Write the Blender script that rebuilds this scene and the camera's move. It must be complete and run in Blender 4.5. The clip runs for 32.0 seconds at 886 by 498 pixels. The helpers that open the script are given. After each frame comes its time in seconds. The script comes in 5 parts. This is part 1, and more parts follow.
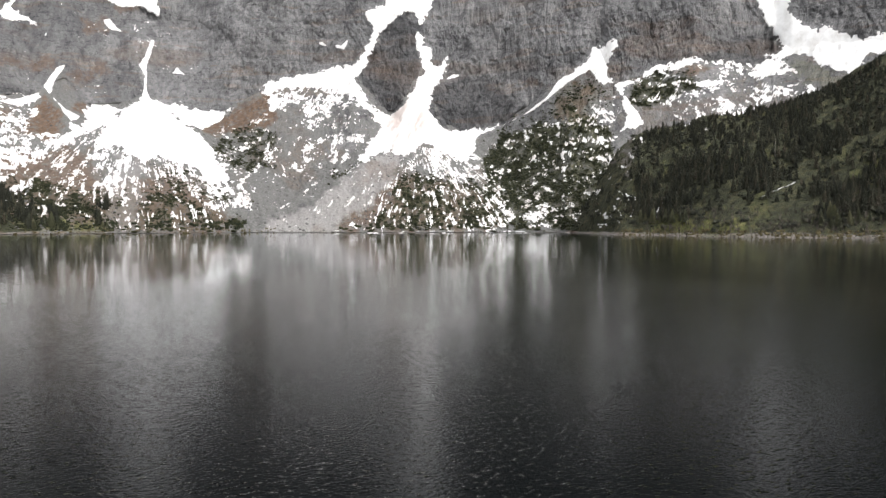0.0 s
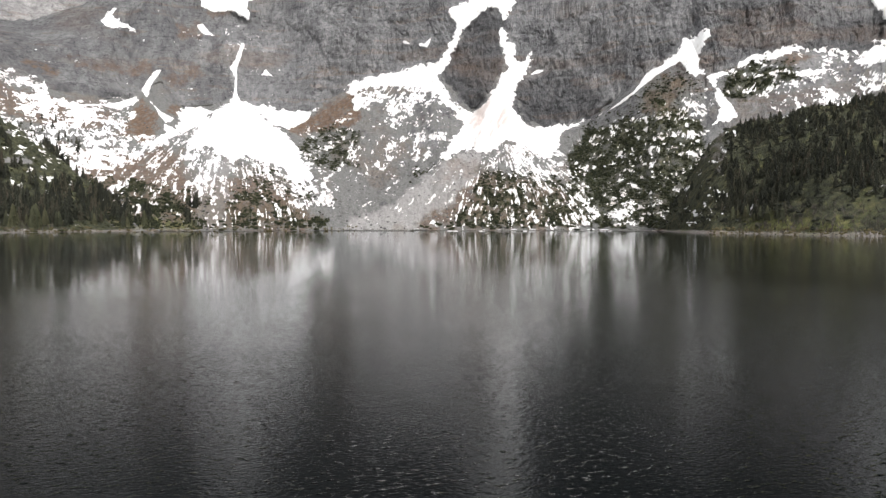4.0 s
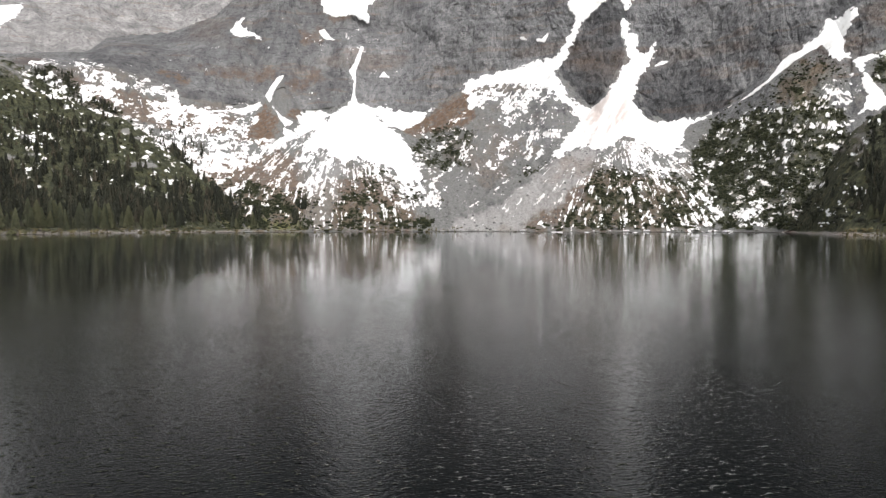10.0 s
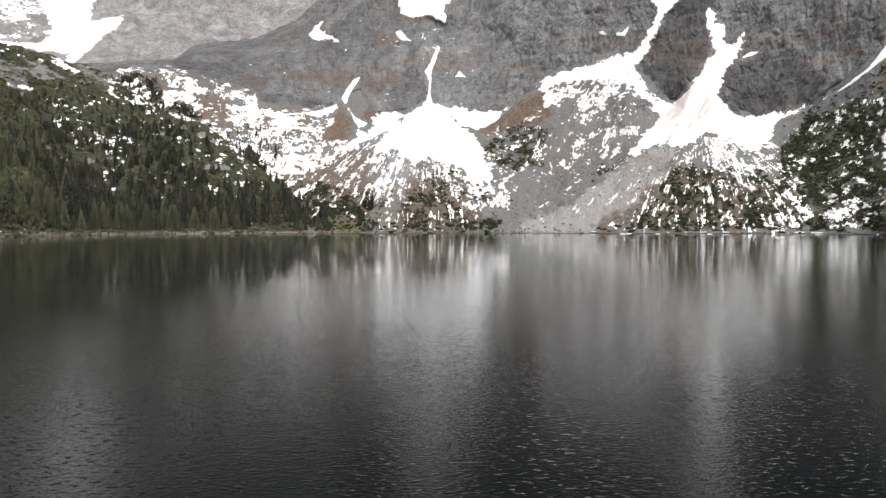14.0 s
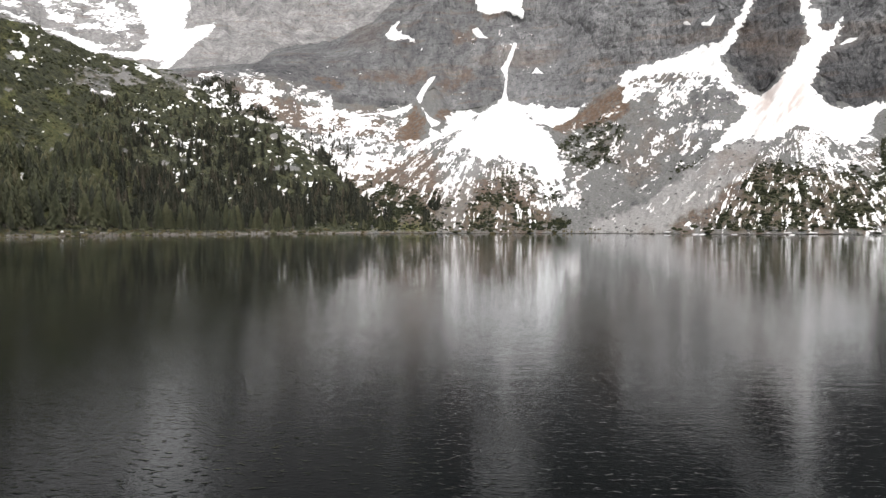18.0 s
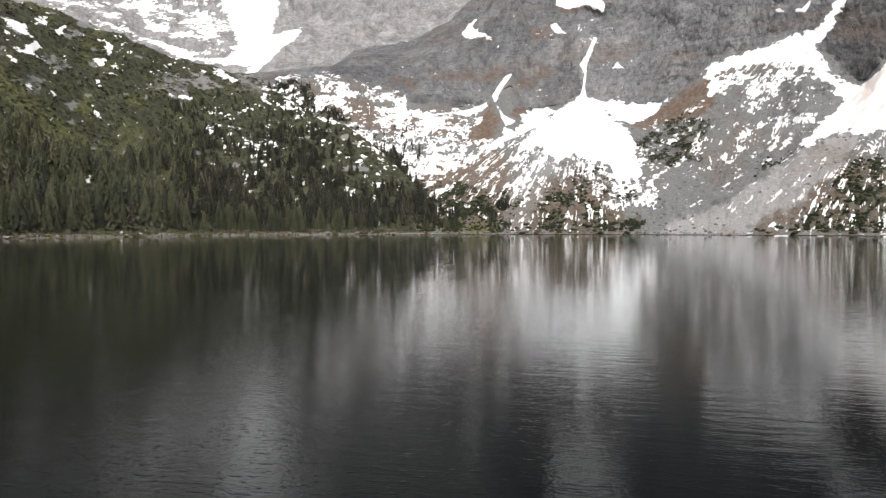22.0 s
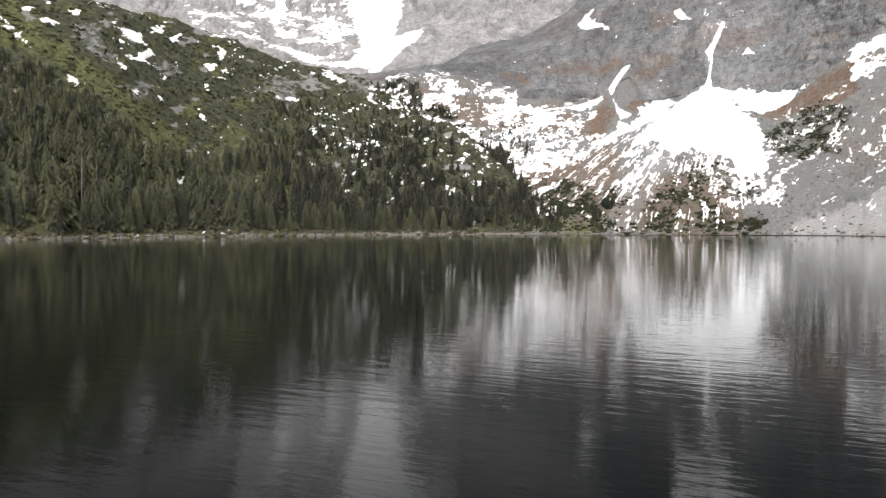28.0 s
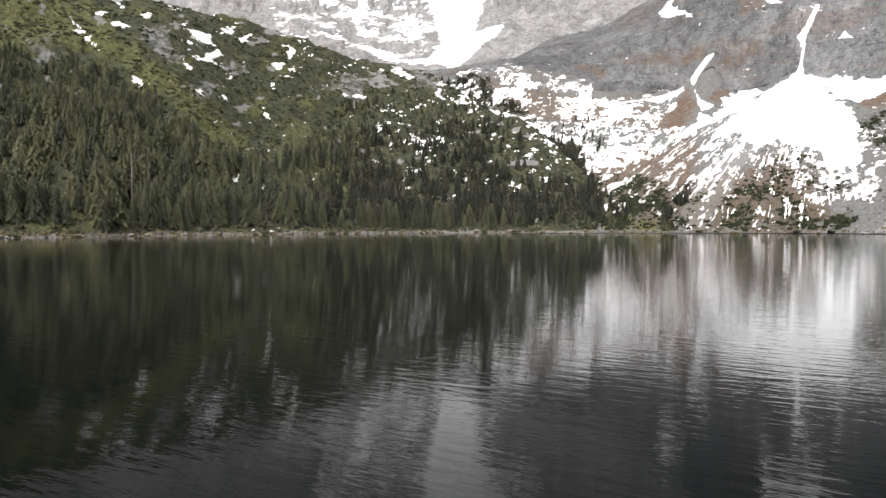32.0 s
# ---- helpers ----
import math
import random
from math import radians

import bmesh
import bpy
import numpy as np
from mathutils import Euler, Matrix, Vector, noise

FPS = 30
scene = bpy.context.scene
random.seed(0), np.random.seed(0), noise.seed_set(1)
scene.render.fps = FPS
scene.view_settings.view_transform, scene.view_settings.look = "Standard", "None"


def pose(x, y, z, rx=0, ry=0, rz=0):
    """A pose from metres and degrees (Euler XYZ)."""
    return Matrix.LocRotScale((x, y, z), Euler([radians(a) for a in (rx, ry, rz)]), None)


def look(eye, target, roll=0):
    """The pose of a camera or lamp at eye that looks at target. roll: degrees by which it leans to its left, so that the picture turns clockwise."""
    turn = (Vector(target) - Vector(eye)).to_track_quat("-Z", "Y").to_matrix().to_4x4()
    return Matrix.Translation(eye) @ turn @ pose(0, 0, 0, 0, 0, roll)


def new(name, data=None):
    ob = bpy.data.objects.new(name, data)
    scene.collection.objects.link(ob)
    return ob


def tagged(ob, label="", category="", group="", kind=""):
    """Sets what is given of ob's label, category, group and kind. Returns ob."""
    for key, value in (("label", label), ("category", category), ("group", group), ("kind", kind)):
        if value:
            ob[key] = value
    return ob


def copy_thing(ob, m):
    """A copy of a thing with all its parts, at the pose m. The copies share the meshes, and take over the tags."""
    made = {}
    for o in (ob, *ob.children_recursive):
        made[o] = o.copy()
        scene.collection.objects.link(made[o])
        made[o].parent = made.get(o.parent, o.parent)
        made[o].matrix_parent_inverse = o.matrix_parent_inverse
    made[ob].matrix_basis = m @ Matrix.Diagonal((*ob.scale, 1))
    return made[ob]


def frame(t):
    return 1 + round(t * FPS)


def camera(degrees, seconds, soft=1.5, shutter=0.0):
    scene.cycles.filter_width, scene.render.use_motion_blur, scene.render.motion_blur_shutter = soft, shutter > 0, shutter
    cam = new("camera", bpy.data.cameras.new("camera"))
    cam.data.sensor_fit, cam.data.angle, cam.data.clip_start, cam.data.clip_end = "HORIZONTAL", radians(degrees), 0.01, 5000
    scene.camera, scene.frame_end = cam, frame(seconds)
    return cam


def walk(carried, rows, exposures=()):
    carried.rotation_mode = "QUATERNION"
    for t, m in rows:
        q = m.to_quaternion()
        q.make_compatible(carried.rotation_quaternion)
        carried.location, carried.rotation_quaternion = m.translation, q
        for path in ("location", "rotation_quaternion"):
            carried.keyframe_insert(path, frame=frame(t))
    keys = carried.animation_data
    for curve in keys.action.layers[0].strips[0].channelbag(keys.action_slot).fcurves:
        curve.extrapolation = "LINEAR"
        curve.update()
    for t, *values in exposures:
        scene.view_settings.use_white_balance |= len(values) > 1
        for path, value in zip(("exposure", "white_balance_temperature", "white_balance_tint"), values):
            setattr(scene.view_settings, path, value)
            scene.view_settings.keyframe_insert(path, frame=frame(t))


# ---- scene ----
# The camera: a small drone gliding low over a lake, turning to its left.
cam = camera(60.77, 32.0, soft=1.35)

EXPOSURES = [(0.0, 0.47), (18.0, 0.35), (32.0, 0.7)]

# seconds, place (x, y, z), heading clockwise from north (+y), tilt
PATH = [
    (0.0, -74.07, -58.27, 6.42, 22.952, -1.783),
    (1.0, -73.55, -56.74, 6.34, 21.352, -1.820),
    (2.0, -71.84, -55.04, 6.26, 19.733, -1.831),
    (3.0, -69.08, -53.15, 6.18, 18.057, -1.860),
    (4.0, -65.44, -51.07, 6.11, 16.369, -1.903),
    (6.5, -53.30, -45.03, 5.96, 12.079, -1.935),
    (7.0, -50.48, -43.68, 5.93, 11.199, -1.917),
    (8.0, -44.56, -40.83, 5.88, 9.459, -1.881),
    (9.0, -38.34, -37.79, 5.83, 7.715, -1.831),
    (10.0, -31.92, -34.55, 5.78, 5.961, -1.813),
    (11.0, -25.40, -31.13, 5.74, 4.191, -1.779),
    (12.0, -18.85, -27.50, 5.71, 2.407, -1.737),
    (13.0, -12.33, -23.69, 5.67, 0.618, -1.718),
    (14.0, -5.92, -19.69, 5.65, -1.149, -1.715),
    (16.5, 9.35, -8.87, 5.60, -5.598, -1.703),
    (17.0, 12.23, -6.57, 5.59, -6.481, -1.704),
    (18.0, 17.80, -1.84, 5.58, -8.245, -1.694),
    (19.0, 23.09, 3.07, 5.57, -10.006, -1.670),
    (20.0, 28.08, 8.14, 5.57, -11.760, -1.640),
    (21.0, 32.78, 13.38, 5.57, -13.500, -1.631),
    (22.0, 37.19, 18.77, 5.58, -15.259, -1.635),
    (23.0, 41.33, 24.32, 5.59, -16.961, -1.616),
    (24.0, 45.22, 30.01, 5.61, -18.702, -1.607),
    (25.0, 48.88, 35.85, 5.63, -20.401, -1.604),
    (27.5, 57.36, 50.99, 5.69, -24.693, -1.644),
    (28.0, 58.99, 54.10, 5.71, -25.545, -1.657),
    (29.0, 62.26, 60.42, 5.75, -27.234, -1.661),
    (30.0, 65.58, 66.83, 5.79, -28.934, -1.696),
    (31.0, 69.05, 73.33, 5.83, -30.677, -1.759),
    (32.0, 72.75, 79.91, 5.88, -32.453, -1.847),
]
walk(cam, [(t, pose(x, y, z, 90 + tilt, 0, -turn)) for t, x, y, z, turn, tilt in PATH], EXPOSURES)

# ---- light: a bright, thin overcast ----
world = bpy.data.worlds.new("overcast_sky")
scene.world = world
world.use_nodes = True
wn = world.node_tree.nodes
sky = wn.new("ShaderNodeTexSky")
sky.sky_type, sky.sun_disc = "NISHITA", False
sky.sun_elevation, sky.sun_rotation = radians(50), radians(168)
sky.air_density, sky.dust_density, sky.ozone_density = 1.0, 6.0, 1.0
veil = wn.new("ShaderNodeHueSaturation")
veil.inputs["Saturation"].default_value = 0.18
world.node_tree.links.new(sky.outputs[0], veil.inputs["Color"])
world.node_tree.links.new(veil.outputs[0], wn["Background"].inputs[0])
wn["Background"].inputs[1].default_value = 0.15
sun_data = bpy.data.lights.new("sun", "SUN")
sun_data.energy, sun_data.angle, sun_data.color = 1.0, radians(38), (0.985, 0.99, 0.97)
sun = new("sun", sun_data)
sun.matrix_world = look((0, 0, 0), (-math.sin(radians(168)), -math.cos(radians(168)), -math.tan(radians(50))))


# ---- noise and tables ----
def hashed(ix, iy, iz, seed):
    h = (ix * 374761393 + iy * 668265263 + iz * 2147483647 + seed * 1274126177) & 0xFFFFFFFF
    h = ((h ^ (h >> 13)) * 1274126177) & 0xFFFFFFFF
    h = ((h ^ (h >> 16)) * 2246822519) & 0xFFFFFFFF
    return ((h ^ (h >> 15)) & 0xFFFFFF) / 8388607.5 - 1.0


def smooth_noise(x, y, z=0.0, seed=0):
    """Value noise of about -1 to 1 at arrays of places."""
    x, y, z = np.broadcast_arrays(np.asarray(x, float), y, z)
    fx, fy, fz = np.floor(x), np.floor(y), np.floor(z)
    ix, iy, iz = fx.astype(np.int64), fy.astype(np.int64), fz.astype(np.int64)
    u, v, w = x - fx, y - fy, z - fz
    u, v, w = (q * q * q * (q * (q * 6 - 15) + 10) for q in (u, v, w))
    out = 0.0
    for a in (0, 1):
        for b in (0, 1):
            for c in (0, 1):
                if c and not np.any(w):
                    continue
                out = out + hashed(ix + a, iy + b, iz + c, seed) * (u if a else 1 - u) * (v if b else 1 - v) * (w if c else 1 - w)
    return out


def fbm(x, y, octaves=4, seed=0, gain=0.5):
    out, amp, total = 0.0, 1.0, 0.0
    for k in range(octaves):
        out = out + amp * smooth_noise(x * 2.03**k + 17.3 * k, y * 2.03**k - 9.1 * k, 0.0, seed + k)
        total, amp = total + amp, amp * gain
    return out / total * 1.6


def ridged(x, y, octaves=4, seed=0):
    out, amp, total = 0.0, 1.0, 0.0
    for k in range(octaves):
        n = 1 - np.abs(smooth_noise(x * 2.1**k + 5.7 * k, y * 2.1**k + 3.3 * k, 0.0, seed + k)) * 1.6
        out, total, amp = out + amp * n, total + amp, amp * 0.5
    return out / total


def table(az, rows, blur=0.0):
    """Columns of a table of (azimuth, a, b, ...) at the azimuths, with softened corners."""
    rows = np.array(rows, float)
    cols = []
    for c in rows.T[1:]:
        v = np.interp(az, rows[:, 0], c)
        n = int(blur / (az[1] - az[0]))
        if n > 1:
            k = np.hanning(n + 2)
            v = np.convolve(np.pad(v, n, mode="edge"), k / k.sum(), mode="same")[n:-n]
        cols.append(v)
    return cols


def profile_grid(az, knots, counts):
    """r and z of a surface: knots are (r(az), z(az)) from the shore upward, counts the rows between them."""
    rs, zs = [], []
    for (r0, z0), (r1, z1), n in zip(knots, knots[1:], counts):
        f = np.arange(n)[:, None] / n
        rs.append(r0 + (r1 - r0) * f)
        zs.append(z0 + (z1 - z0) * f)
    rs.append(knots[-1][0][None, :])
    zs.append(knots[-1][1][None, :])
    return np.concatenate(rs), np.concatenate(zs)


# ---- terrain: heights round the lake; azimuth in degrees clockwise from north, metres ----
SHORE = [(-80, 300), (-60, 330), (-50, 355), (-45, 372), (-42, 385), (-39.5, 415), (-35.7, 452), (-32, 472), (-30, 490), (-25, 545), (-18, 600),
         (-8, 640), (-5, 648), (0, 655), (7, 655), (12, 636), (17, 625), (21, 630), (25, 640), (29, 620), (31, 520), (33, 445), (36, 425), (38, 400), (42, 356), (51, 344), (60, 338), (80, 300)]
BASE = [(-32, 930, 160), (-27, 930, 175), (-24, 930, 180), (-20, 955, 188), (-15, 960, 160), (-11.4, 985, 160), (-10, 1000, 164), (-8.6, 1005, 183), (-7.9, 1010, 190),
        (-7, 1000, 170), (-6.5, 1000, 157), (-3.6, 1000, 163), (-2.6, 1003, 178), (-1.6, 1000, 164), (1.9, 985, 150), (3.5, 970, 162), (6.5, 965, 193), (10, 960, 210),
        (12.4, 935, 220), (13.6, 905, 186), (15.6, 880, 147), (16.8, 880, 168), (18.3, 900, 188), (19.2, 893, 165), (20.2, 880, 135), (21.6, 870, 122), (24.3, 850, 128), (28, 830, 165),
        (31.2, 820, 192), (32.6, 830, 215), (33.6, 790, 166), (35.2, 790, 171), (40, 800, 191), (44.2, 820, 182), (45.8, 850, 220), (47, 830, 202), (53, 800, 196), (62, 800, 200)]
CREST = [(-32, 210), (-27, 226), (-24.5, 232), (-21.2, 243), (-20, 266), (-18.4, 277), (-15.3, 285), (-12.6, 308), (-11.5, 330), (-10, 360), (-8, 450), (-5, 590), (0, 680), (10, 700),
         (25, 690), (40, 600), (50, 480), (62, 400)]
LEFT_CREST = [(-80, 640, 225), (-60, 660, 222), (-50.3, 690, 207), (-46, 725, 205), (-43.6, 760, 212), (-40.6, 800, 217), (-37, 840, 208), (-32.3, 870, 195), (-29, 880, 186),
              (-26.6, 880, 177), (-24.8, 860, 155), (-21.3, 840, 125), (-17, 800, 80), (-13, 760, 30)]
LEFT_MID = [(-80, 0.52), (-45, 0.5), (-40, 0.47), (-35, 0.40), (-30, 0.31), (-25, 0.28), (-20, 0.3), (-13, 0.4)]
RIGHT_CREST = [(28, 610, -6), (29.5, 600, 2), (30, 600, 9), (31.6, 590, 39), (33.3, 585, 71), (35.1, 580, 87), (40.1, 570, 97), (44, 560, 100), (46.9, 560, 104), (49.4, 560, 112),
               (53.4, 560, 134), (60, 560, 165), (80, 540, 190)]


def main_wall():
    az = np.linspace(-32, 62, 1450)
    (rs,), (rb, zb), (zc,) = table(az, SHORE, 2.5), table(az, BASE, 0.7), table(az, CREST, 1.0)
    rs = np.where(az > 29, np.maximum(rs, 600), rs)
    west = np.clip((-8 - az) / 8, 0, 1)
    rc = rb + 190 * west + 0.58 * (zc - zb) * (1 - west)
    z4 = np.minimum(zb + 150, zb + 0.55 * (zc - zb))
    r4 = rb + 70 * west + 0.5 * (z4 - zb) * (1 - west)
    low = np.clip((-13 - az) / 5, 0, 1)
    rs = rs + 50 * low
    knots = [(rs - 70, 0 * az - 10), (rs, 0 * az), (rs + 0.45 * (rb - rs), 0.30 * zb - 16 * low), (rb, zb), (r4, z4), (rc, zc), (rc + 150, zc - 90), (rc + 600, zc - 260)]
    r, z = profile_grid(az, knots, (5, 85, 85, 80, 36, 6, 4))
    a = np.radians(az)[None, :]
    arc = a * 950
    # two scree cones below the gullies
    for ca, cr, cz, reach in ((-2.6, 1000, 176, 372), (17.0, 880, 152, 285)):
        d = np.hypot(r * np.sin(a) - cr * math.sin(math.radians(ca)), r * np.cos(a) - cr * math.cos(math.radians(ca)))
        cone = cz * np.clip(1 - d / reach, 0, 1) ** 1.08 * np.clip((r - rs) / 45, 0, 1)
        z = np.where(np.arange(len(r))[:, None] <= 175, np.maximum(z, np.minimum(cone, zb)), z)
    steep = np.clip((z - zb) / 14, 0, 1) * (np.arange(len(r)) < 291)[:, None]
    dr, dz = np.gradient(r, axis=0), np.gradient(z, axis=0)
    across = np.gradient(z, axis=1) / (np.gradient(arc, axis=1) + 1e-9)
    fall = np.hypot(dz / (np.abs(dr) + 0.1), across)
    steep = np.maximum(steep, np.clip((fall - 1.0) / 0.5, 0, 1) * np.clip((z - 40) / 40, 0, 1) * (np.arange(len(r)) < 291)[:, None])
    scree = np.clip(z / 8, 0, 1) * (1 - steep)
    # ribs, gullies and slabs of the cliffs
    warp = 14 * fbm(arc / 60, z / 60, 3, 11)
    ribs = 11 * fbm((arc + warp) / 75, z / 150, 3, 3) + 4.5 * (ridged((arc + warp) / 34, z / 110, 4, 5) - 0.5) + 2.0 * fbm((arc - 0.3 * z) / 9, z / 18, 5, 8, 0.65) - 2.4 * np.exp(-np.abs(fbm((arc + 0.5 * warp) / 24, z / 80, 3, 15)) / 0.07) - 1.6 * np.exp(-np.abs(fbm((arc + 0.6 * z) / 40, z / 34, 3, 17)) / 0.06) - 3.0 * np.abs(fbm((arc - 0.4 * z) / 15, z / 40, 4, 19)) + 2.2 * np.abs(fbm((arc + 0.3 * z) / 9, z / 14, 3, 23)) + 0.55 * hashed((arc * 1.0).astype(np.int64) + 0 * z.astype(np.int64), (z * 0.7).astype(np.int64), 0 * z.astype(np.int64), 5)
    ledge = 1.0 * fbm(arc / 50 + z / 120, z / 9, 3, 21)
    relief = steep * (ribs + ledge)
    r = r - relief
    z = z + scree * (1.6 * fbm(arc / 9, r / 14, 4, 31) + 2.6 * fbm((arc + 0.08 * (r - 650) * fbm(arc / 80, r / 300, 1, 4)) / 26, r / 110, 3, 33))
    return az, r, z, np.clip(1 - (z - zb) / 10, 0, 1) * (np.arange(len(r)) < 205)[:, None], relief


def left_hill():
    az = np.linspace(-80, -13, 760)
    (rs,), (rc, zc), (mid,) = table(az, SHORE, 2.5), table(az, LEFT_CREST, 2.0), table(az, LEFT_MID, 3.0)
    knots = [(rs - 60, 0 * az - 9), (rs, 0 * az), (rs + 9, 0 * az + 2.2), (rs + 0.5 * (rc - rs), mid * zc), (rc, zc), (rc + 90, zc - 12), (rc + 260, zc - 60), (rc + 420, zc - 130)]
    r, z = profile_grid(az, knots, (4, 10, 70, 95, 16, 10, 4))
    a = np.radians(az)[None, :]
    arc = a * 650
    up = np.clip(z / 25, 0, 1)
    z = z + up * (7 * fbm(arc / 70, r / 90, 4, 41) + 2.2 * fbm(arc / 14, r / 16, 4, 44))
    r = r - up * 5 * (ridged(arc / 42, z / 30, 4, 47) - 0.5)
    return az, r, z


def right_spur():
    az = np.linspace(28, 80, 520)
    (rs,), (rc, zc) = table(az, SHORE, 1.5), table(az, RIGHT_CREST, 1.2)
    rs = np.minimum(rs, rc - 8)
    knots = [(rs - 60, 0 * az - 9), (rs, 0 * az), (rs + 12, np.minimum(1.6, 0.3 * zc)), (rs + 0.4 * (rc - rs), 0.40 * zc), (rc, zc), (rc + 60, zc - 8), (rc + 200, zc - 70)]
    r, z = profile_grid(az, knots, (4, 10, 45, 60, 10, 8))
    arc = np.radians(az)[None, :] * 480
    up = np.clip(z / 25, 0, 1)
    z = z + up * (4 * fbm(arc / 60, r / 60, 4, 51) + 1.5 * fbm(arc / 12, r / 12, 3, 54))
    return az, r, z


def far_wall():
    az = np.linspace(-66, -6, 520)
    o = 0 * az
    top = 860 + 120 * fbm(az / 9, o, 3, 61)
    knots = [(o + 1120, o + 90), (o + 1300, o + 215), (o + 1520, o + 330), (o + 1720, o + 470), (o + 2080, top), (o + 2400, top - 260)]
    r, z = profile_grid(az, knots, (6, 34, 50, 66, 5))
    arc = np.radians(az)[None, :] * 1700
    steep = np.clip((z - 240) / 60, 0, 1)
    r = r - steep * (30 * fbm(arc / 170, z / 300, 3, 63) + 14 * (ridged((arc + 0.4 * z) / 70, z / 180, 4, 66) - 0.5) + 8 * fbm(arc / 18, z / 40, 4, 68))
    return az, r, z


def xyz(az, r, z):
    a = np.radians(az)[None, :]
    return np.stack([r * np.sin(a), r * np.cos(a), z], -1)


# ---- meshes ----
def grid_mesh(name, p, material, keep=None, attrs=None, smooth=True):
    """A mesh of a grid of places, of the faces that keep allows, with named values at its points."""
    rows, cols = p.shape[:2]
    i = np.arange(rows * cols).reshape(rows, cols)
    q = np.stack([i[:-1, :-1], i[:-1, 1:], i[1:, 1:], i[1:, :-1]], -1)
    q = q.reshape(-1, 4) if keep is None else q[keep]
    used, inv = np.unique(q, return_inverse=True)
    v = p.reshape(-1, 3)[used]
    return quad_mesh(name, v, inv.reshape(-1, 4), material, {k: np.ravel(a)[used] for k, a in (attrs or {}).items()}, smooth)


def quad_mesh(name, v, faces, material, attrs=None, smooth=True):
    faces = np.asarray(faces, np.int32)
    n, k = faces.shape
    me = bpy.data.meshes.new(name)
    me.vertices.add(len(v))
    me.vertices.foreach_set("co", np.ascontiguousarray(v, np.float32).ravel())
    me.loops.add(n * k)
    me.loops.foreach_set("vertex_index", faces.ravel())
    me.polygons.add(n)
    me.polygons.foreach_set("loop_start", np.arange(0, n * k, k, dtype=np.int32))
    me.polygons.foreach_set("use_smooth", np.full(n, smooth))
    for key, values in (attrs or {}).items():
        me.attributes.new(key, "FLOAT", "POINT").data.foreach_set("value", np.ascontiguousarray(values, np.float32))
    me.materials.append(material)
    me.update(calc_edges=True)
    return me


# ---- materials ----
def material(name):
    m = bpy.data.materials.new(name)
    m.use_nodes = True
    return m, m.node_tree, m.node_tree.nodes["Principled BSDF"]


def node(tree, kind, **values):
    n = tree.nodes.new(kind)
    for key, value in values.items():
        n.inputs[key.replace("_", " ")].default_value = value
    return n


def mapped(tree, scale, turn=(0, 0, 0)):
    co = tree.nodes.new("ShaderNodeTexCoord")
    mp = tree.nodes.new("ShaderNodeMapping")
    mp.inputs["Scale"].default_value = scale
    mp.inputs["Rotation"].default_value = [radians(a) for a in turn]
    tree.links.new(co.outputs["Object"], mp.inputs["Vector"])
    return mp.outputs["Vector"]


def noise_at(tree, vec, scale, detail=5.0, rough=0.6):
    n = node(tree, "ShaderNodeTexNoise", Scale=scale, Detail=detail, Roughness=rough)
    tree.links.new(vec, n.inputs["Vector"])
    return n.outputs["Fac"]


def slabs(tree, scale, turn, warp):
    """Cells of jointed rock with wandering edges: how far from the joint, and a tone for each slab."""
    vec = mapped(tree, scale, turn)
    wander = node(tree, "ShaderNodeTexNoise", Scale=1.6, Detail=5.0, Roughness=0.65)
    tree.links.new(vec, wander.inputs["Vector"])
    shift = tree.nodes.new("ShaderNodeVectorMath")
    shift.operation = "MULTIPLY_ADD"
    shift.inputs[1].default_value = (warp, warp, warp)
    tree.links.new(wander.outputs["Color"], shift.inputs[0])
    tree.links.new(vec, shift.inputs[2])
    edge, cell = tree.nodes.new("ShaderNodeTexVoronoi"), tree.nodes.new("ShaderNodeTexVoronoi")
    edge.feature = "DISTANCE_TO_EDGE"
    for n in (edge, cell):
        tree.links.new(shift.outputs[0], n.inputs["Vector"])
        n.inputs["Scale"].default_value = 1.0
    tone = tree.nodes.new("ShaderNodeSeparateColor")
    tree.links.new(cell.outputs["Color"], tone.inputs[0])
    return edge.outputs["Distance"], tone.outputs[0]


def ramp(tree, fac, stops):
    n = tree.nodes.new("ShaderNodeValToRGB")
    el = n.color_ramp.elements
    while len(el) < len(stops):
        el.new(0.5)
    for e, (at, c) in zip(el, stops):
        e.position, e.color = at, (*c, 1) if len(c) == 3 else c
    tree.links.new(fac, n.inputs["Fac"])
    return n.outputs["Color"]


def blend(tree, fac, a, b, how="MIX"):
    n = tree.nodes.new("ShaderNodeMix")
    n.data_type, n.blend_type = "RGBA", how
    for k, val in ((0, fac), (6, a), (7, b)):
        if hasattr(val, "is_output"):
            tree.links.new(val, n.inputs[k])
        else:
            n.inputs[k].default_value = val if k == 0 else (*val, 1)
    return n.outputs[2]


def attr(tree, name):
    n = tree.nodes.new("ShaderNodeAttribute")
    n.attribute_name = name
    return n.outputs["Fac"]


def bump(tree, bsdf, height, strength, distance):
    b = node(tree, "ShaderNodeBump", Strength=strength, Distance=distance)
    tree.links.new(height, b.inputs["Height"])
    tree.links.new(b.outputs[0], bsdf.inputs["Normal"])


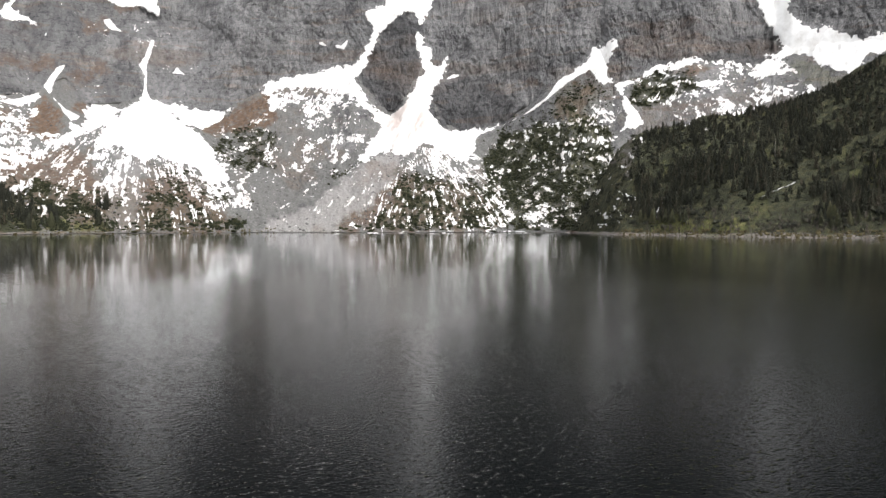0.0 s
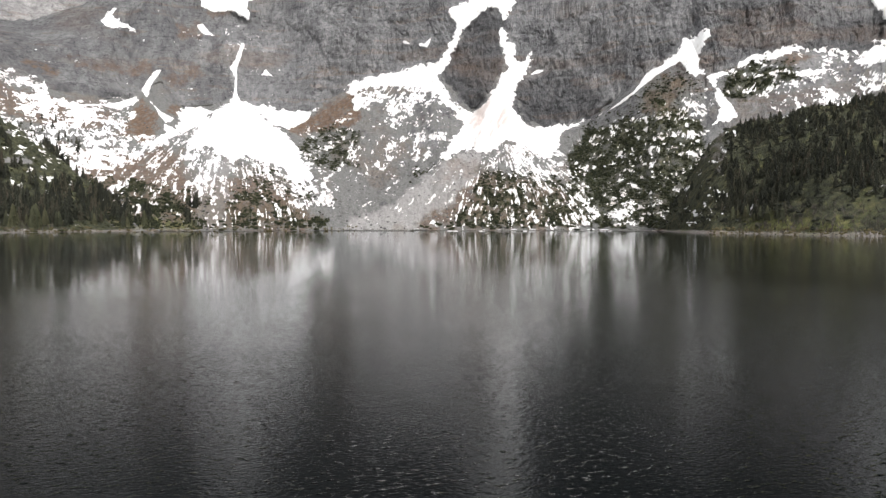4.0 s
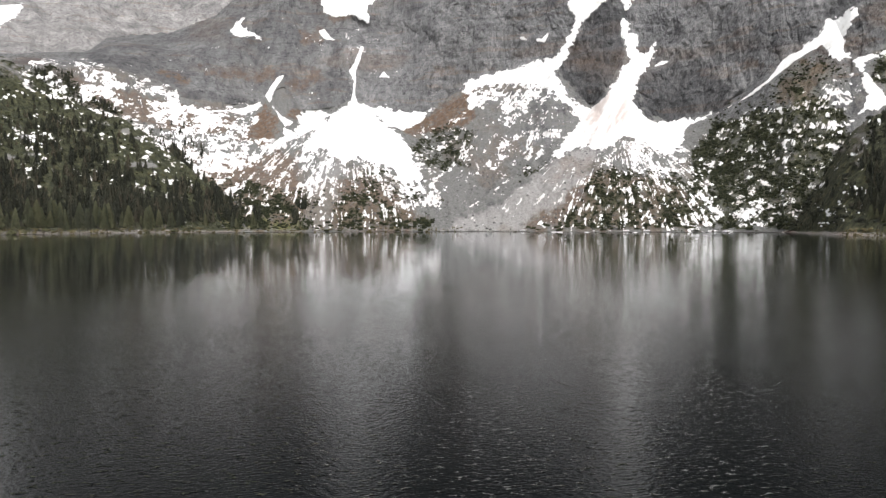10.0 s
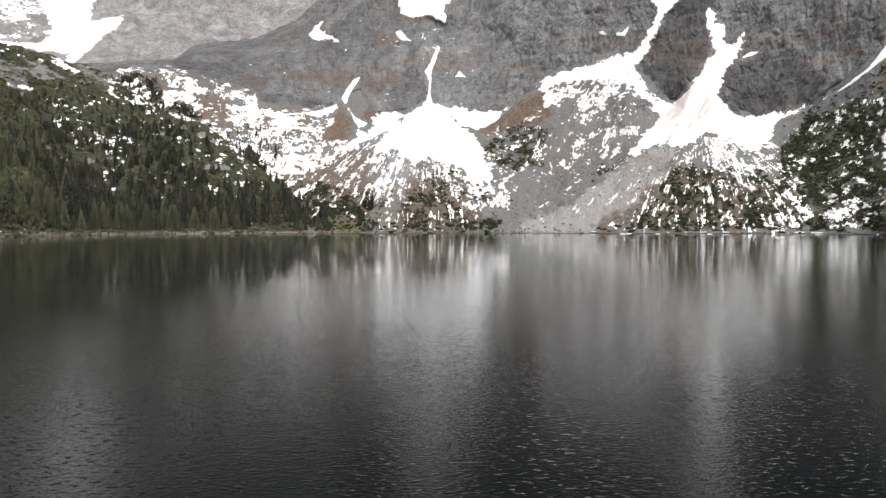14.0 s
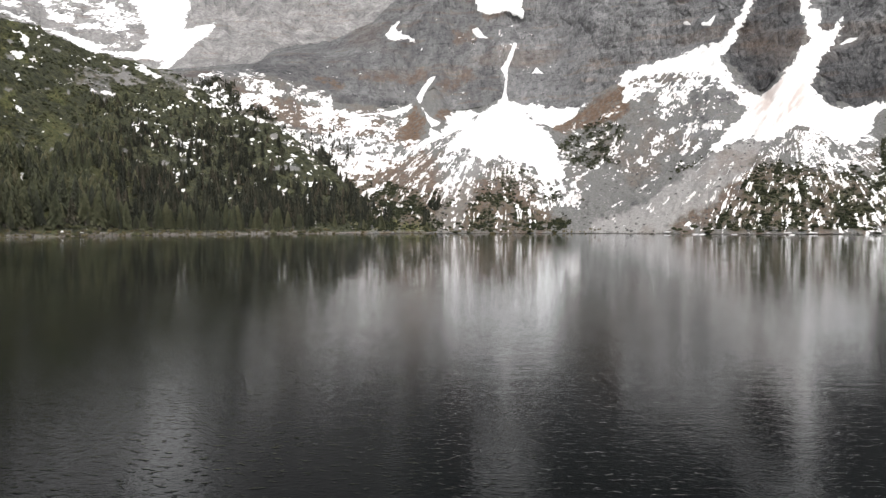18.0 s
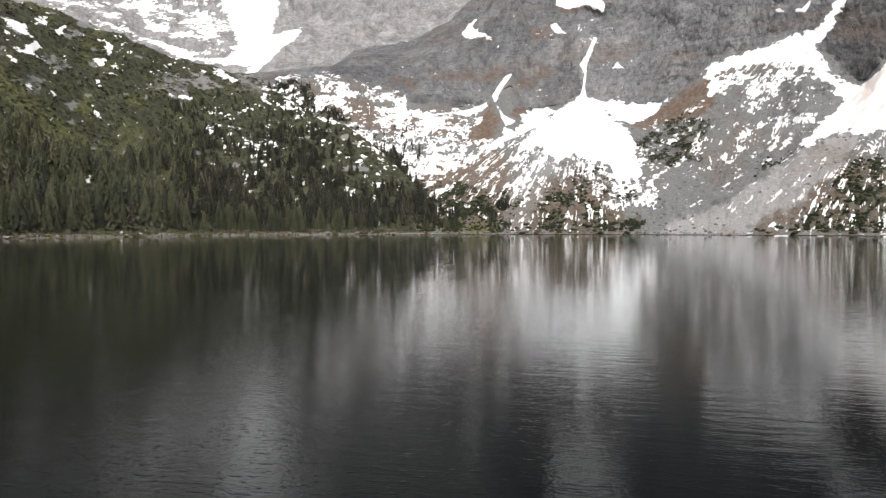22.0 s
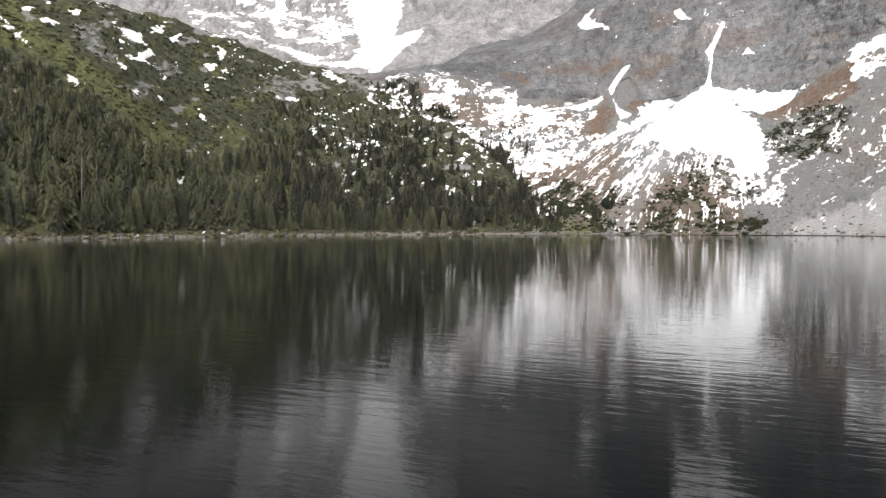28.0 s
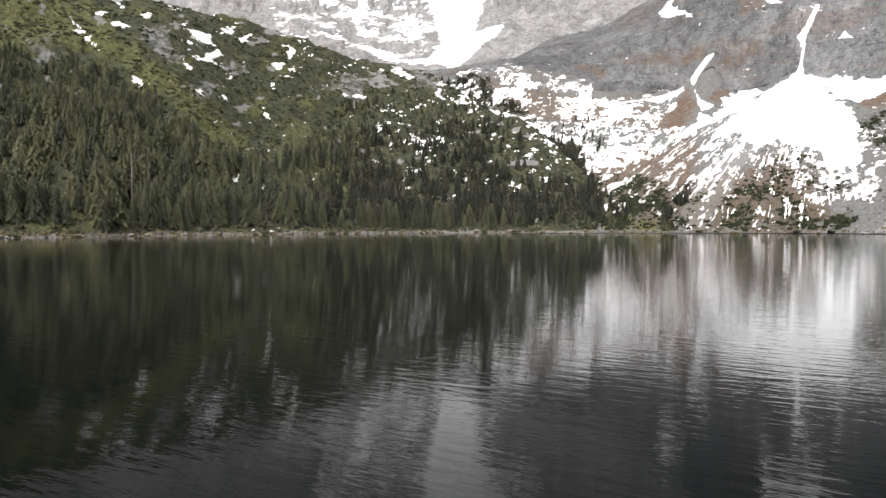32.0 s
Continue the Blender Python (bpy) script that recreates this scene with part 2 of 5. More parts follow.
def terrain_material(name, dark, light, tall=0.28, shelves=0.45):
    """Granite with weathered streaks; scree, brown turf and green mat where the ground carries them."""
    m, t, p = material(name)
    streak = noise_at(t, mapped(t, (1, 1, 0.25)), 0.03, 6, 0.6)
    coarse = noise_at(t, mapped(t, (1, 1, 1)), 0.012, 4, 0.55)
    fine = noise_at(t, mapped(t, (1, 1, 0.55)), 0.45, 8, 0.75)
    rock = ramp(t, streak, [(0.3, dark), (0.5, [0.5 * (a + b) for a, b in zip(dark, light)]), (0.7, light)])
    rock = blend(t, ramp(t, coarse, [(0.4, (0, 0, 0)), (0.7, (0.7, 0.7, 0.7))]), rock, blend(t, 0.3, rock, (0.2, 0.19, 0.18)))
    # rusty ledges, dark joints between slabs at three scales, water streaks
    ledge = noise_at(t, mapped(t, (0.011, 0.011, 0.085), (0, 9, 0)), 1.0, 7, 0.62)
    rock = blend(t, ramp(t, ledge, [(0.585, (0, 0, 0)), (0.62, (0.55, 0.55, 0.55)), (0.66, (0.1, 0.1, 0.1))]), rock, (0.22, 0.165, 0.13))
    rock = blend(t, min(1.0, 1.7 * shelves), rock, ramp(t, ledge, [(0.455, (1, 1, 1)), (0.47, (0.4, 0.4, 0.42)), (0.485, (1.12, 1.12, 1.12)), (0.51, (1, 1, 1))]), "MULTIPLY")
    for scale, turn, deep, width in (((0.022, 0.022, 0.011), (0, 14, 0), 0.6, 0.03), ((0.06, 0.06, 0.03), (0, -22, 0), 0.45, 0.045), ((0.17, 0.17, 0.09), (0, 10, 0), 0.25, 0.06)):
        joint, tone = slabs(t, scale, turn, 1.1)
        # the joints open only here and there
        gaping = ramp(t, noise_at(t, mapped(t, (1, 1, 0.6)), scale[0] * 1.3, 4, 0.6), [(0.46, (0, 0, 0)), (0.6, (deep, deep, deep))])
        rock = blend(t, gaping, rock, ramp(t, joint, [(0.0, (0.35, 0.35, 0.37)), (width, (0.92, 0.92, 0.92)), (0.25, (1.06, 1.06, 1.06))]), "MULTIPLY")
        rock = blend(t, 0.5, rock, ramp(t, tone, [(0.0, (0.74, 0.74, 0.75)), (0.5, (1.0, 1.0, 1.0)), (1.0, (1.26, 1.25, 1.24))]), "MULTIPLY")
    crack = noise_at(t, mapped(t, (1, 1, tall), (0, 12, 0)), 0.2, 10, 0.74)
    rock = blend(t, 0.8, rock, ramp(t, crack, [(0.38, (0.36, 0.36, 0.38)), (0.43, (0.92, 0.92, 0.93)), (0.57, (1.02, 1.02, 1.02)), (0.62, (1.3, 1.29, 1.27))]), "MULTIPLY")
    shelf = noise_at(t, mapped(t, (0.35, 0.35, 1.0), (0, 12, 0)), 0.2, 9, 0.7)
    rock = blend(t, shelves, rock, ramp(t, shelf, [(0.37, (0.45, 0.45, 0.47)), (0.42, (0.95, 0.95, 0.95)), (0.58, (1.0, 1.0, 1.0)), (0.63, (1.2, 1.19, 1.17))]), "MULTIPLY")
    rock = blend(t, 0.45, rock, ramp(t, fine, [(0.34, (0.5, 0.5, 0.51)), (0.46, (1.0, 1.0, 1.0)), (0.62, (1.15, 1.15, 1.15))]), "MULTIPLY")
    scree = ramp(t, noise_at(t, mapped(t, (1, 1, 1)), 0.5, 6, 0.75), [(0.3, (0.12, 0.118, 0.112)), (0.55, (0.208, 0.205, 0.197)), (0.75, (0.32, 0.315, 0.305))])
    turf = ramp(t, noise_at(t, mapped(t, (1, 1, 1)), 0.22, 6, 0.7), [(0.3, (0.1, 0.067, 0.047)), (0.55, (0.185, 0.124, 0.085)), (0.75, (0.235, 0.18, 0.132))])
    green = ramp(t, noise_at(t, mapped(t, (1, 1, 1)), 0.16, 6, 0.7), [(0.3, (0.03, 0.034, 0.023)), (0.48, (0.055, 0.059, 0.035)), (0.62, (0.092, 0.09, 0.05)), (0.78, (0.15, 0.12, 0.086))])
    blotch = ramp(t, noise_at(t, mapped(t, (1, 1, 1)), 0.3, 8, 0.72), [(0.38, (0.4, 0.42, 0.42)), (0.47, (0.85, 0.86, 0.85)), (0.56, (1.1, 1.08, 1.05)), (0.66, (1.5, 1.4, 1.3))])
    green = blend(t, 0.85, green, blotch, "MULTIPLY")
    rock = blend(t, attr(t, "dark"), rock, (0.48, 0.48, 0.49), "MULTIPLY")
    col = blend(t, attr(t, "scree"), rock, scree)
    col = blend(t, attr(t, "pale"), col, ramp(t, noise_at(t, mapped(t, (1, 1, 1)), 0.4, 7, 0.75), [(0.3, (0.25, 0.24, 0.232)), (0.6, (0.39, 0.375, 0.362)), (0.75, (0.48, 0.46, 0.445))]))
    tufts = t.nodes.new("ShaderNodeMath")
    tufts.operation = "MULTIPLY"
    t.links.new(attr(t, "turf"), tufts.inputs[0])
    t.links.new(ramp(t, noise_at(t, mapped(t, (1, 1, 1)), 0.12, 7, 0.75), [(0.36, (0.1, 0.1, 0.1)), (0.5, (0.95, 0.95, 0.95))]), tufts.inputs[1])
    col = blend(t, tufts.outputs[0], col, turf)
    col = blend(t, attr(t, "green"), col, green)
    lush = ramp(t, noise_at(t, mapped(t, (1, 1, 1)), 0.2, 6, 0.7), [(0.3, (0.07, 0.08, 0.028)), (0.5, (0.135, 0.142, 0.052)), (0.72, (0.22, 0.195, 0.095))])
    col = blend(t, attr(t, "lush"), col, blend(t, 0.7, lush, blotch, "MULTIPLY"))
    col = blend(t, 1.0, col, (0.84, 0.84, 0.85), "MULTIPLY")
    t.links.new(col, p.inputs["Base Color"])
    p.inputs["Roughness"].default_value = 0.9
    p.inputs["Specular IOR Level"].default_value = 0.2
    hgt = t.nodes.new("ShaderNodeMath")
    hgt.operation = "ADD"
    t.links.new(fine, hgt.inputs[0])
    t.links.new(crack, hgt.inputs[1])
    bump(t, p, hgt.outputs[0], 0.8, 1.8)
    return m


def snow_material():
    m, t, p = material("old_snow")
    grime = noise_at(t, mapped(t, (1, 1, 0.5)), 0.06, 6, 0.65)
    col = ramp(t, grime, [(0.3, (0.56, 0.545, 0.53)), (0.42, (0.74, 0.735, 0.73)), (0.58, (0.85, 0.85, 0.855))])
    col = blend(t, attr(t, "dust_shade"), col, (0.47, 0.4, 0.37))
    t.links.new(col, p.inputs["Base Color"])
    p.inputs["Roughness"].default_value = 0.75
    bump(t, p, noise_at(t, mapped(t, (1, 1, 1)), 0.3, 5, 0.6), 0.4, 0.8)
    return m


def water_material():
    """Dark clear lake water with fine wind ripples, stronger in drifting patches."""
    m, t, p = material("lake_water")
    chop = noise_at(t, mapped(t, (1.0, 1.5, 1), (0, 0, -15)), 5.0, 3, 0.55)
    swell = noise_at(t, mapped(t, (0.32, 1.3, 1), (0, 0, 18)), 1.2, 3, 0.55)
    gust = ramp(t, noise_at(t, mapped(t, (1, 1, 1)), 0.014, 3, 0.5), [(0.36, (0.5, 0.5, 0.5)), (0.64, (1, 1, 1))])
    # the wind dies away towards the eastern shore
    co = t.nodes.new("ShaderNodeTexCoord")
    sep = t.nodes.new("ShaderNodeSeparateXYZ")
    t.links.new(co.outputs["Object"], sep.inputs[0])

    def spread(along, stops):
        n = node(t, "ShaderNodeMapRange")
        for k, val in enumerate(stops):
            n.inputs[k + 1].default_value = val
        t.links.new(along, n.inputs[0])
        return n.outputs[0]

    def over_x(stops):
        return spread(sep.outputs["X"], stops)

    def combine(how, a, b):
        q = t.nodes.new("ShaderNodeMath")
        q.operation = how
        for n, val in enumerate((a, b)):
            if hasattr(val, "is_output"):
                t.links.new(val, q.inputs[n])
            else:
                q.inputs[n].default_value = val
        return q.outputs[0]

    belt = spread(combine("SUBTRACT", sep.outputs["Y"], combine("MULTIPLY", sep.outputs["X"], 0.6)), (20, 85, 1.0, 0.15))
    windy = combine("MULTIPLY", combine("MULTIPLY", chop, gust), over_x((-20, 62, 0.02, 0.0025)))
    crests = ramp(t, noise_at(t, mapped(t, (0.8, 1.3, 1), (0, 0, -15)), 4.2, 2, 0.5), [(0.6, (0, 0, 0)), (0.74, (1, 1, 1))])
    windy = combine("ADD", windy, combine("MULTIPLY", crests, over_x((-65, 40, 0.045, 0.0))))
    windy = combine("MULTIPLY", windy, belt)
    calm = combine("MULTIPLY", swell, over_x((-10, 70, 0.003, 0.018)))
    wave = node(t, "ShaderNodeBump", Strength=1.0, Distance=1.0)
    t.links.new(combine("ADD", windy, calm), wave.inputs["Height"])
    # a thin mirror over black depth
    depth = node(t, "ShaderNodeBsdfDiffuse", Color=(0.0003, 0.0012, 0.0015, 1))
    mirror = node(t, "ShaderNodeBsdfGlossy", Color=(0.97, 0.985, 1.0, 1), Roughness=0.015)
    share = node(t, "ShaderNodeFresnel", IOR=1.25)
    for n in (share, mirror):
        t.links.new(wave.outputs[0], n.inputs["Normal"])
    both = t.nodes.new("ShaderNodeMixShader")
    t.links.new(combine("MINIMUM", combine("MULTIPLY", combine("POWER", share.outputs[0], 1.36), 1.2), 0.96), both.inputs[0])
    t.links.new(depth.outputs[0], both.inputs[1])
    t.links.new(mirror.outputs[0], both.inputs[2])
    t.links.new(both.outputs[0], t.nodes["Material Output"].inputs["Surface"])
    return m


def tinted_material(name, stops, rough, grain=0.0, scale=3.0, leafy=0.0):
    """A colour that differs from piece to piece."""
    m, t, p = material(name)
    info = t.nodes.new("ShaderNodeObjectInfo")
    add = t.nodes.new("ShaderNodeMath")
    add.operation = "MULTIPLY_ADD"
    add.inputs[1].default_value = 0.35
    t.links.new(info.outputs["Random"], add.inputs[0])
    t.links.new(attr(t, "tint"), add.inputs[2])
    geo = t.nodes.new("ShaderNodeNewGeometry")
    mix = t.nodes.new("ShaderNodeMath")
    mix.operation = "MULTIPLY_ADD"
    mix.inputs[1].default_value = 0.3
    t.links.new(geo.outputs["Random Per Island"], mix.inputs[0])
    t.links.new(add.outputs[0], mix.inputs[2])
    scaled = t.nodes.new("ShaderNodeMath")
    scaled.operation = "MULTIPLY"
    scaled.inputs[1].default_value = 0.62
    t.links.new(mix.outputs[0], scaled.inputs[0])
    col = ramp(t, scaled.outputs[0], stops)
    fine = noise_at(t, mapped(t, (1, 1, 1)), scale, 5, 0.7)
    col = blend(t, 0.8, col, ramp(t, fine, [(0.3, (0.42, 0.42, 0.43)), (0.7, (0.84, 0.84, 0.85))]), "MULTIPLY")
    t.links.new(col, p.inputs["Base Color"])
    p.inputs["Roughness"].default_value = rough
    p.inputs["Specular IOR Level"].default_value = 0.2
    if grain:
        bump(t, p, fine, 0.6, grain)
    if leafy:
        # light shines through the needles
        thin = t.nodes.new("ShaderNodeBsdfTranslucent")
        t.links.new(col, thin.inputs["Color"])
        mix = t.nodes.new("ShaderNodeMixShader")
        mix.inputs[0].default_value = leafy
        t.links.new(p.outputs[0], mix.inputs[1])
        t.links.new(thin.outputs[0], mix.inputs[2])
        t.links.new(mix.outputs[0], t.nodes["Material Output"].inputs["Surface"])
    return m


def plain_material(name, a, b, rough, scale=2.0):
    m, t, p = material(name)
    fine = noise_at(t, mapped(t, (1, 1, 0.3)), scale, 5, 0.65)
    t.links.new(ramp(t, fine, [(0.35, a), (0.65, b)]), p.inputs["Base Color"])
    p.inputs["Roughness"].default_value = rough
    bump(t, p, fine, 0.5, 0.05)
    return m


ROCK = terrain_material("granite", (0.15, 0.15, 0.152), (0.265, 0.264, 0.263))
# lightened granite: the haze before the distant wall is part of its colour
HAZY_ROCK = terrain_material("hazy_granite", (0.25, 0.243, 0.237), (0.37, 0.358, 0.348), 0.09, 0.06)
SNOW = snow_material()
WATER = water_material()
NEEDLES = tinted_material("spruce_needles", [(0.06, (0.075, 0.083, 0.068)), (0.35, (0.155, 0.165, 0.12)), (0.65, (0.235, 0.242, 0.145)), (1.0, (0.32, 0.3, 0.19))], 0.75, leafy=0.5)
# the same needles, with the shade over the spur put into their colour
SHADED_NEEDLES = tinted_material("shaded_spruce_needles", [(0.1, (0.042, 0.047, 0.038)), (0.5, (0.08, 0.084, 0.063)), (0.8, (0.125, 0.122, 0.087)), (1.0, (0.195, 0.165, 0.125))], 0.8, leafy=0.4)
DWARF_PINE = tinted_material("dwarf_pine_needles", [(0.1, (0.03, 0.036, 0.021)), (0.5, (0.058, 0.065, 0.035)), (0.85, (0.1, 0.103, 0.052)), (1.0, (0.14, 0.115, 0.075))], 0.8, leafy=0.35)
GREEN_PINE = tinted_material("sunny_dwarf_pine", [(0.1, (0.048, 0.051, 0.032)), (0.5, (0.094, 0.096, 0.052)), (0.85, (0.15, 0.148, 0.076)), (1.0, (0.2, 0.165, 0.11))], 0.8, leafy=0.35)
DRY_BRUSH = tinted_material("dry_brush", [(0.0, (0.07, 0.06, 0.03)), (0.5, (0.13, 0.11, 0.055)), (1.0, (0.2, 0.17, 0.1))], 0.9)
BARE_BRUSH = tinted_material("leafless_brush", [(0.0, (0.08, 0.07, 0.06)), (0.5, (0.14, 0.125, 0.108)), (1.0, (0.22, 0.2, 0.175))], 0.9)
STONE = tinted_material("grey_stone", [(0.0, (0.1, 0.098, 0.095)), (0.5, (0.19, 0.185, 0.18)), (1.0, (0.32, 0.31, 0.3))], 0.9, 0.1)
PALE_STONE = tinted_material("pale_stone", [(0.0, (0.11, 0.1, 0.085)), (0.5, (0.19, 0.175, 0.15)), (1.0, (0.32, 0.3, 0.27))], 0.9, 0.1)
BARK = plain_material("bark", (0.05, 0.038, 0.03), (0.11, 0.09, 0.075), 0.9)
DEAD_WOOD = plain_material("dead_wood", (0.2, 0.185, 0.17), (0.38, 0.36, 0.33), 0.85)
FOAM = plain_material("falling_water", (0.5, 0.5, 0.52), (0.75, 0.75, 0.76), 0.4, 1.0)


# ---- large structure: surfaces with their snow and ground cover ----
def surface(made, covers, rows):
    az, r, z = made[:3]
    p = xyz(az, r, z)
    du, dv = np.gradient(p, axis=1), np.gradient(p, axis=0)
    n = np.cross(du, dv)
    n /= np.linalg.norm(n, axis=-1, keepdims=True) + 1e-9
    sf = {"az": az, "x": az[None, :] * 17.5 + 0 * z, "r": r, "z": z, "p": p, "n": n, "rows": rows, "snow": np.full(z.shape, -9.0), "owner": np.zeros(z.shape, int), "names": [], "dust_shade": 0 * z}
    sf["cover"] = {k: 0 * z + covers.get(k, 0.0) for k in ("scree", "turf", "green", "lush", "rock", "pale", "dark", "wood", "bush")}
    sf["rough"] = fbm(sf["x"] / 14, z / 9, 4, 81)
    sf["fray"] = fbm((sf["x"] + 0.3 * z) / 5, z / 3.2, 4, 83, 0.62)
    return sf


def signed_distance(x, y, poly):
    """How deep places lie inside an outline; negative outside."""
    best, inside = np.full(x.shape, 1e9), np.zeros(x.shape, bool)
    q = [(a * 17.5, b) for a, b in poly]
    for (ax, ay), (bx, by) in zip(q, q[1:] + q[:1]):
        ex, ey = bx - ax, by - ay
        f = np.clip(((x - ax) * ex + (y - ay) * ey) / (ex * ex + ey * ey + 1e-9), 0, 1)
        best = np.minimum(best, (x - ax - f * ex) ** 2 + (y - ay - f * ey) ** 2)
        if ay != by:
            inside ^= ((ay > y) != (by > y)) & (x < ax + (y - ay) * ex / (by - ay))
    return np.where(inside, 1, -1) * np.sqrt(best)


def window(sf, poly, margin=0.8):
    lo, hi = min(a for a, _ in poly) - margin, max(a for a, _ in poly) + margin
    c = slice(np.searchsorted(sf["az"], lo), np.searchsorted(sf["az"], hi))
    return (slice(0, sf["rows"]), c)


FANS = {1: (-2.6, 180), 2: (17.4, 128), 3: (16.5, 300)}


def streaks(sf, w, fan, size):
    """Streaks that run down from a fan's apex."""
    dx, dz = sf["x"][w] - FANS[fan][0] * 17.5, FANS[fan][1] - sf["z"][w]
    reach = np.hypot(dx, dz)
    return fbm(np.arctan2(dx, dz) * 190 / size + 0.9 * sf["rough"][w], reach / (8 * size) + 0.25 * sf["fray"][w], 4, 95, 0.62)


def snow(sf, label, fan, poly):
    """A field of old snow with that outline: height over azimuth."""
    w = window(sf, poly)
    d = signed_distance(sf["x"][w], sf["z"][w], poly)
    wide = np.clip(d.max() / 9, 0.55 if sf is LEFT else 0.2, 1)
    slim = d.max() < 8 and sf is MAIN
    d = d - (0.24 * d.max() if slim else 1.0 if sf is LEFT else 0.0) + (0.25 if slim else 0.35 + 0.65 * wide) * (2.8 * sf["rough"][w] + (4.8 if sf is LEFT else 3.4) * sf["fray"][w])
    if fan:
        d = d + (streaks(sf, w, fan, 5) - 0.55) * np.clip((FANS[fan][1] - (15 if fan == 2 else 55) - sf["z"][w]) / 12, 0, 5)
    sf["names"].append(label)
    won = (d > sf["snow"][w]) & (d > -4)
    sf["owner"][w] = np.where(won, len(sf["names"]), sf["owner"][w])
    sf["snow"][w] = np.maximum(sf["snow"][w], d)


def speckle(sf, share, size, fan, poly):
    """Broken snow that covers that share of an outline, in streaks that run down from a fan's apex where there is one."""
    w = window(sf, poly)
    x, z = sf["x"][w], sf["z"][w]
    size = (0.36 if fan in (1, 2) else 0.5) * size
    tall = 1.2 if sf is FAR else 0.6
    n = 0.7 * fbm(x / (5 * size), z / (3 * size), 3, 89, 0.6) + 0.5 * fbm((x + 0.6 * z) / (1.3 * size), z / (tall * size), 4, 91, 0.65) + 0.45 * fbm((x - 0.4 * z) / (0.45 * size), z / (0.5 * tall * size), 3, 93, 0.65)
    if fan:
        n = 0.75 * n + (0.5 if fan == 3 else 0.9) * streaks(sf, w, fan, size)
    n = n + 0.4 * sf["fray"][w]
    d = signed_distance(x, z, poly)
    if not np.any(d > 0):
        return
    v = (n - np.quantile(n[d > 0], 1 - 0.82 * share)) * 0.5 * size
    v = np.minimum(v, d + 3 + 4 * sf["rough"][w])
    won = v > sf["snow"][w]
    sf["owner"][w] = np.where(won, 0, sf["owner"][w])
    sf["snow"][w] = np.maximum(sf["snow"][w], v)


def cover(sf, kind, amount, poly):
    """Turf, green mat, scree, bare rock, or the room for trees and bushes, within an outline."""
    w = window(sf, poly)
    d = signed_distance(sf["x"][w], sf["z"][w], poly)
    soft = np.clip((d + 6 * sf["rough"][w] + 4 * sf["fray"][w] + 2) / (2 if kind in ("rock", "dark") else 6), 0, 1) * amount
    if kind == "rock":
        soft = soft * np.clip(0.6 + 0.9 * sf["fray"][w], 0, 1)
    sf["cover"][kind][w] = np.maximum(sf["cover"][kind][w], soft)


made = main_wall()
MAIN = surface(made, {}, 292)
MAIN["cover"]["scree"][:] = made[3] * np.clip((np.abs(MAIN["n"][..., 2]) - 0.6) / 0.12, 0, 1)
LEFT = surface(left_hill(), {"green": 1.0}, 196)
SPUR = surface(right_spur(), {"green": 1.0}, 128)
FAR = surface(far_wall(), {}, 156)

snow(MAIN, "narrow tongue of snow in a cliff gully", 0, [(-1.96, 260), (-1.64, 259), (-1.9, 238), (-2.29, 217), (-2.4, 190), (-2.2, 166), (-2.6, 155), (-3.0, 166), (-2.75, 186), (-2.6, 203), (-3, 218), (-2.55, 233)])
snow(MAIN, "slanting strip of snow between two rock knobs", 0, [(-7.93, 210), (-7.48, 211), (-7.61, 209), (-8.45, 186), (-8.84, 164), (-8.13, 143), (-7.09, 133), (-8.06, 122), (-8.45, 136), (-8.97, 159), (-9.42, 176), (-8.39, 205)])
snow(MAIN, "snow pocket high on the grey cliff", 0, [(-5.47, 400), (0.96, 421), (-0.02, 363), (-0.99, 328), (-1.38, 313), (-1.12, 300), (-1.45, 293), (-1.77, 302), (-2.61, 308), (-3.26, 306), (-4.3, 308), (-4.69, 313)])
snow(MAIN, "small snow patch on a rusty cliff ledge", 0, [(-5.21, 282), (-4.69, 285), (-4.36, 277), (-3.91, 269), (-3.26, 267), (-3.85, 264), (-4.62, 266), (-5.01, 272)])
snow(MAIN, "snow patch on a dark cliff shelf", 0, [(-11.57, 280), (-10.79, 294), (-10.59, 295), (-10.98, 284), (-10.33, 277), (-9.55, 265), (-10.01, 265), (-10.92, 263), (-11.63, 271)])
snow(MAIN, "tiny snow patch on the cliff", 0, [(-0.8, 208), (-0.21, 221), (0.44, 208), (-0.08, 209)])
speckle(MAIN, 0.28, 8, 0, [(-14.03, 110), (-11.44, 110), (-9.36, 102), (-7.61, 106), (-9.1, 85), (-10.46, 77), (-12.15, 66), (-14.61, 60)])
snow(MAIN, "snow ramp that climbs under the cliff to a gully", 0, [(6.02, 193), (7.31, 204), (8.93, 207), (11.53, 218), (13.02, 215), (13.73, 235), (14.58, 261), (14.19, 286), (13.93, 298), (15.62, 310), (16.01, 336), (17.3, 564), (21.65, 414), (19.83, 331), (19.38, 312), (18.99, 294), (18.28, 278), (17.82, 296), (17.24, 295), (15.81, 276), (14.97, 263), (14.25, 234), (13.61, 208), (12.96, 195), (13.41, 172), (14.45, 152), (15.68, 141), (15.16, 128), (14.12, 139), (12.76, 164), (11.85, 176), (10.43, 184), (8.74, 190), (7.31, 187), (6.14, 178)])
snow(MAIN, "thin snow strip along the foot of the cliff", 0, [(22.17, 121), (24.5, 129), (26.26, 139), (28.27, 159), (29.24, 181), (29.76, 185), (31.77, 194), (31.96, 186), (30.28, 174), (28.72, 156), (27.23, 141), (25.22, 129), (23.4, 118)])
snow(MAIN, "small snow ledge on dark rock", 0, [(20.03, 194), (20.87, 204), (21.65, 204), (21.13, 198)])
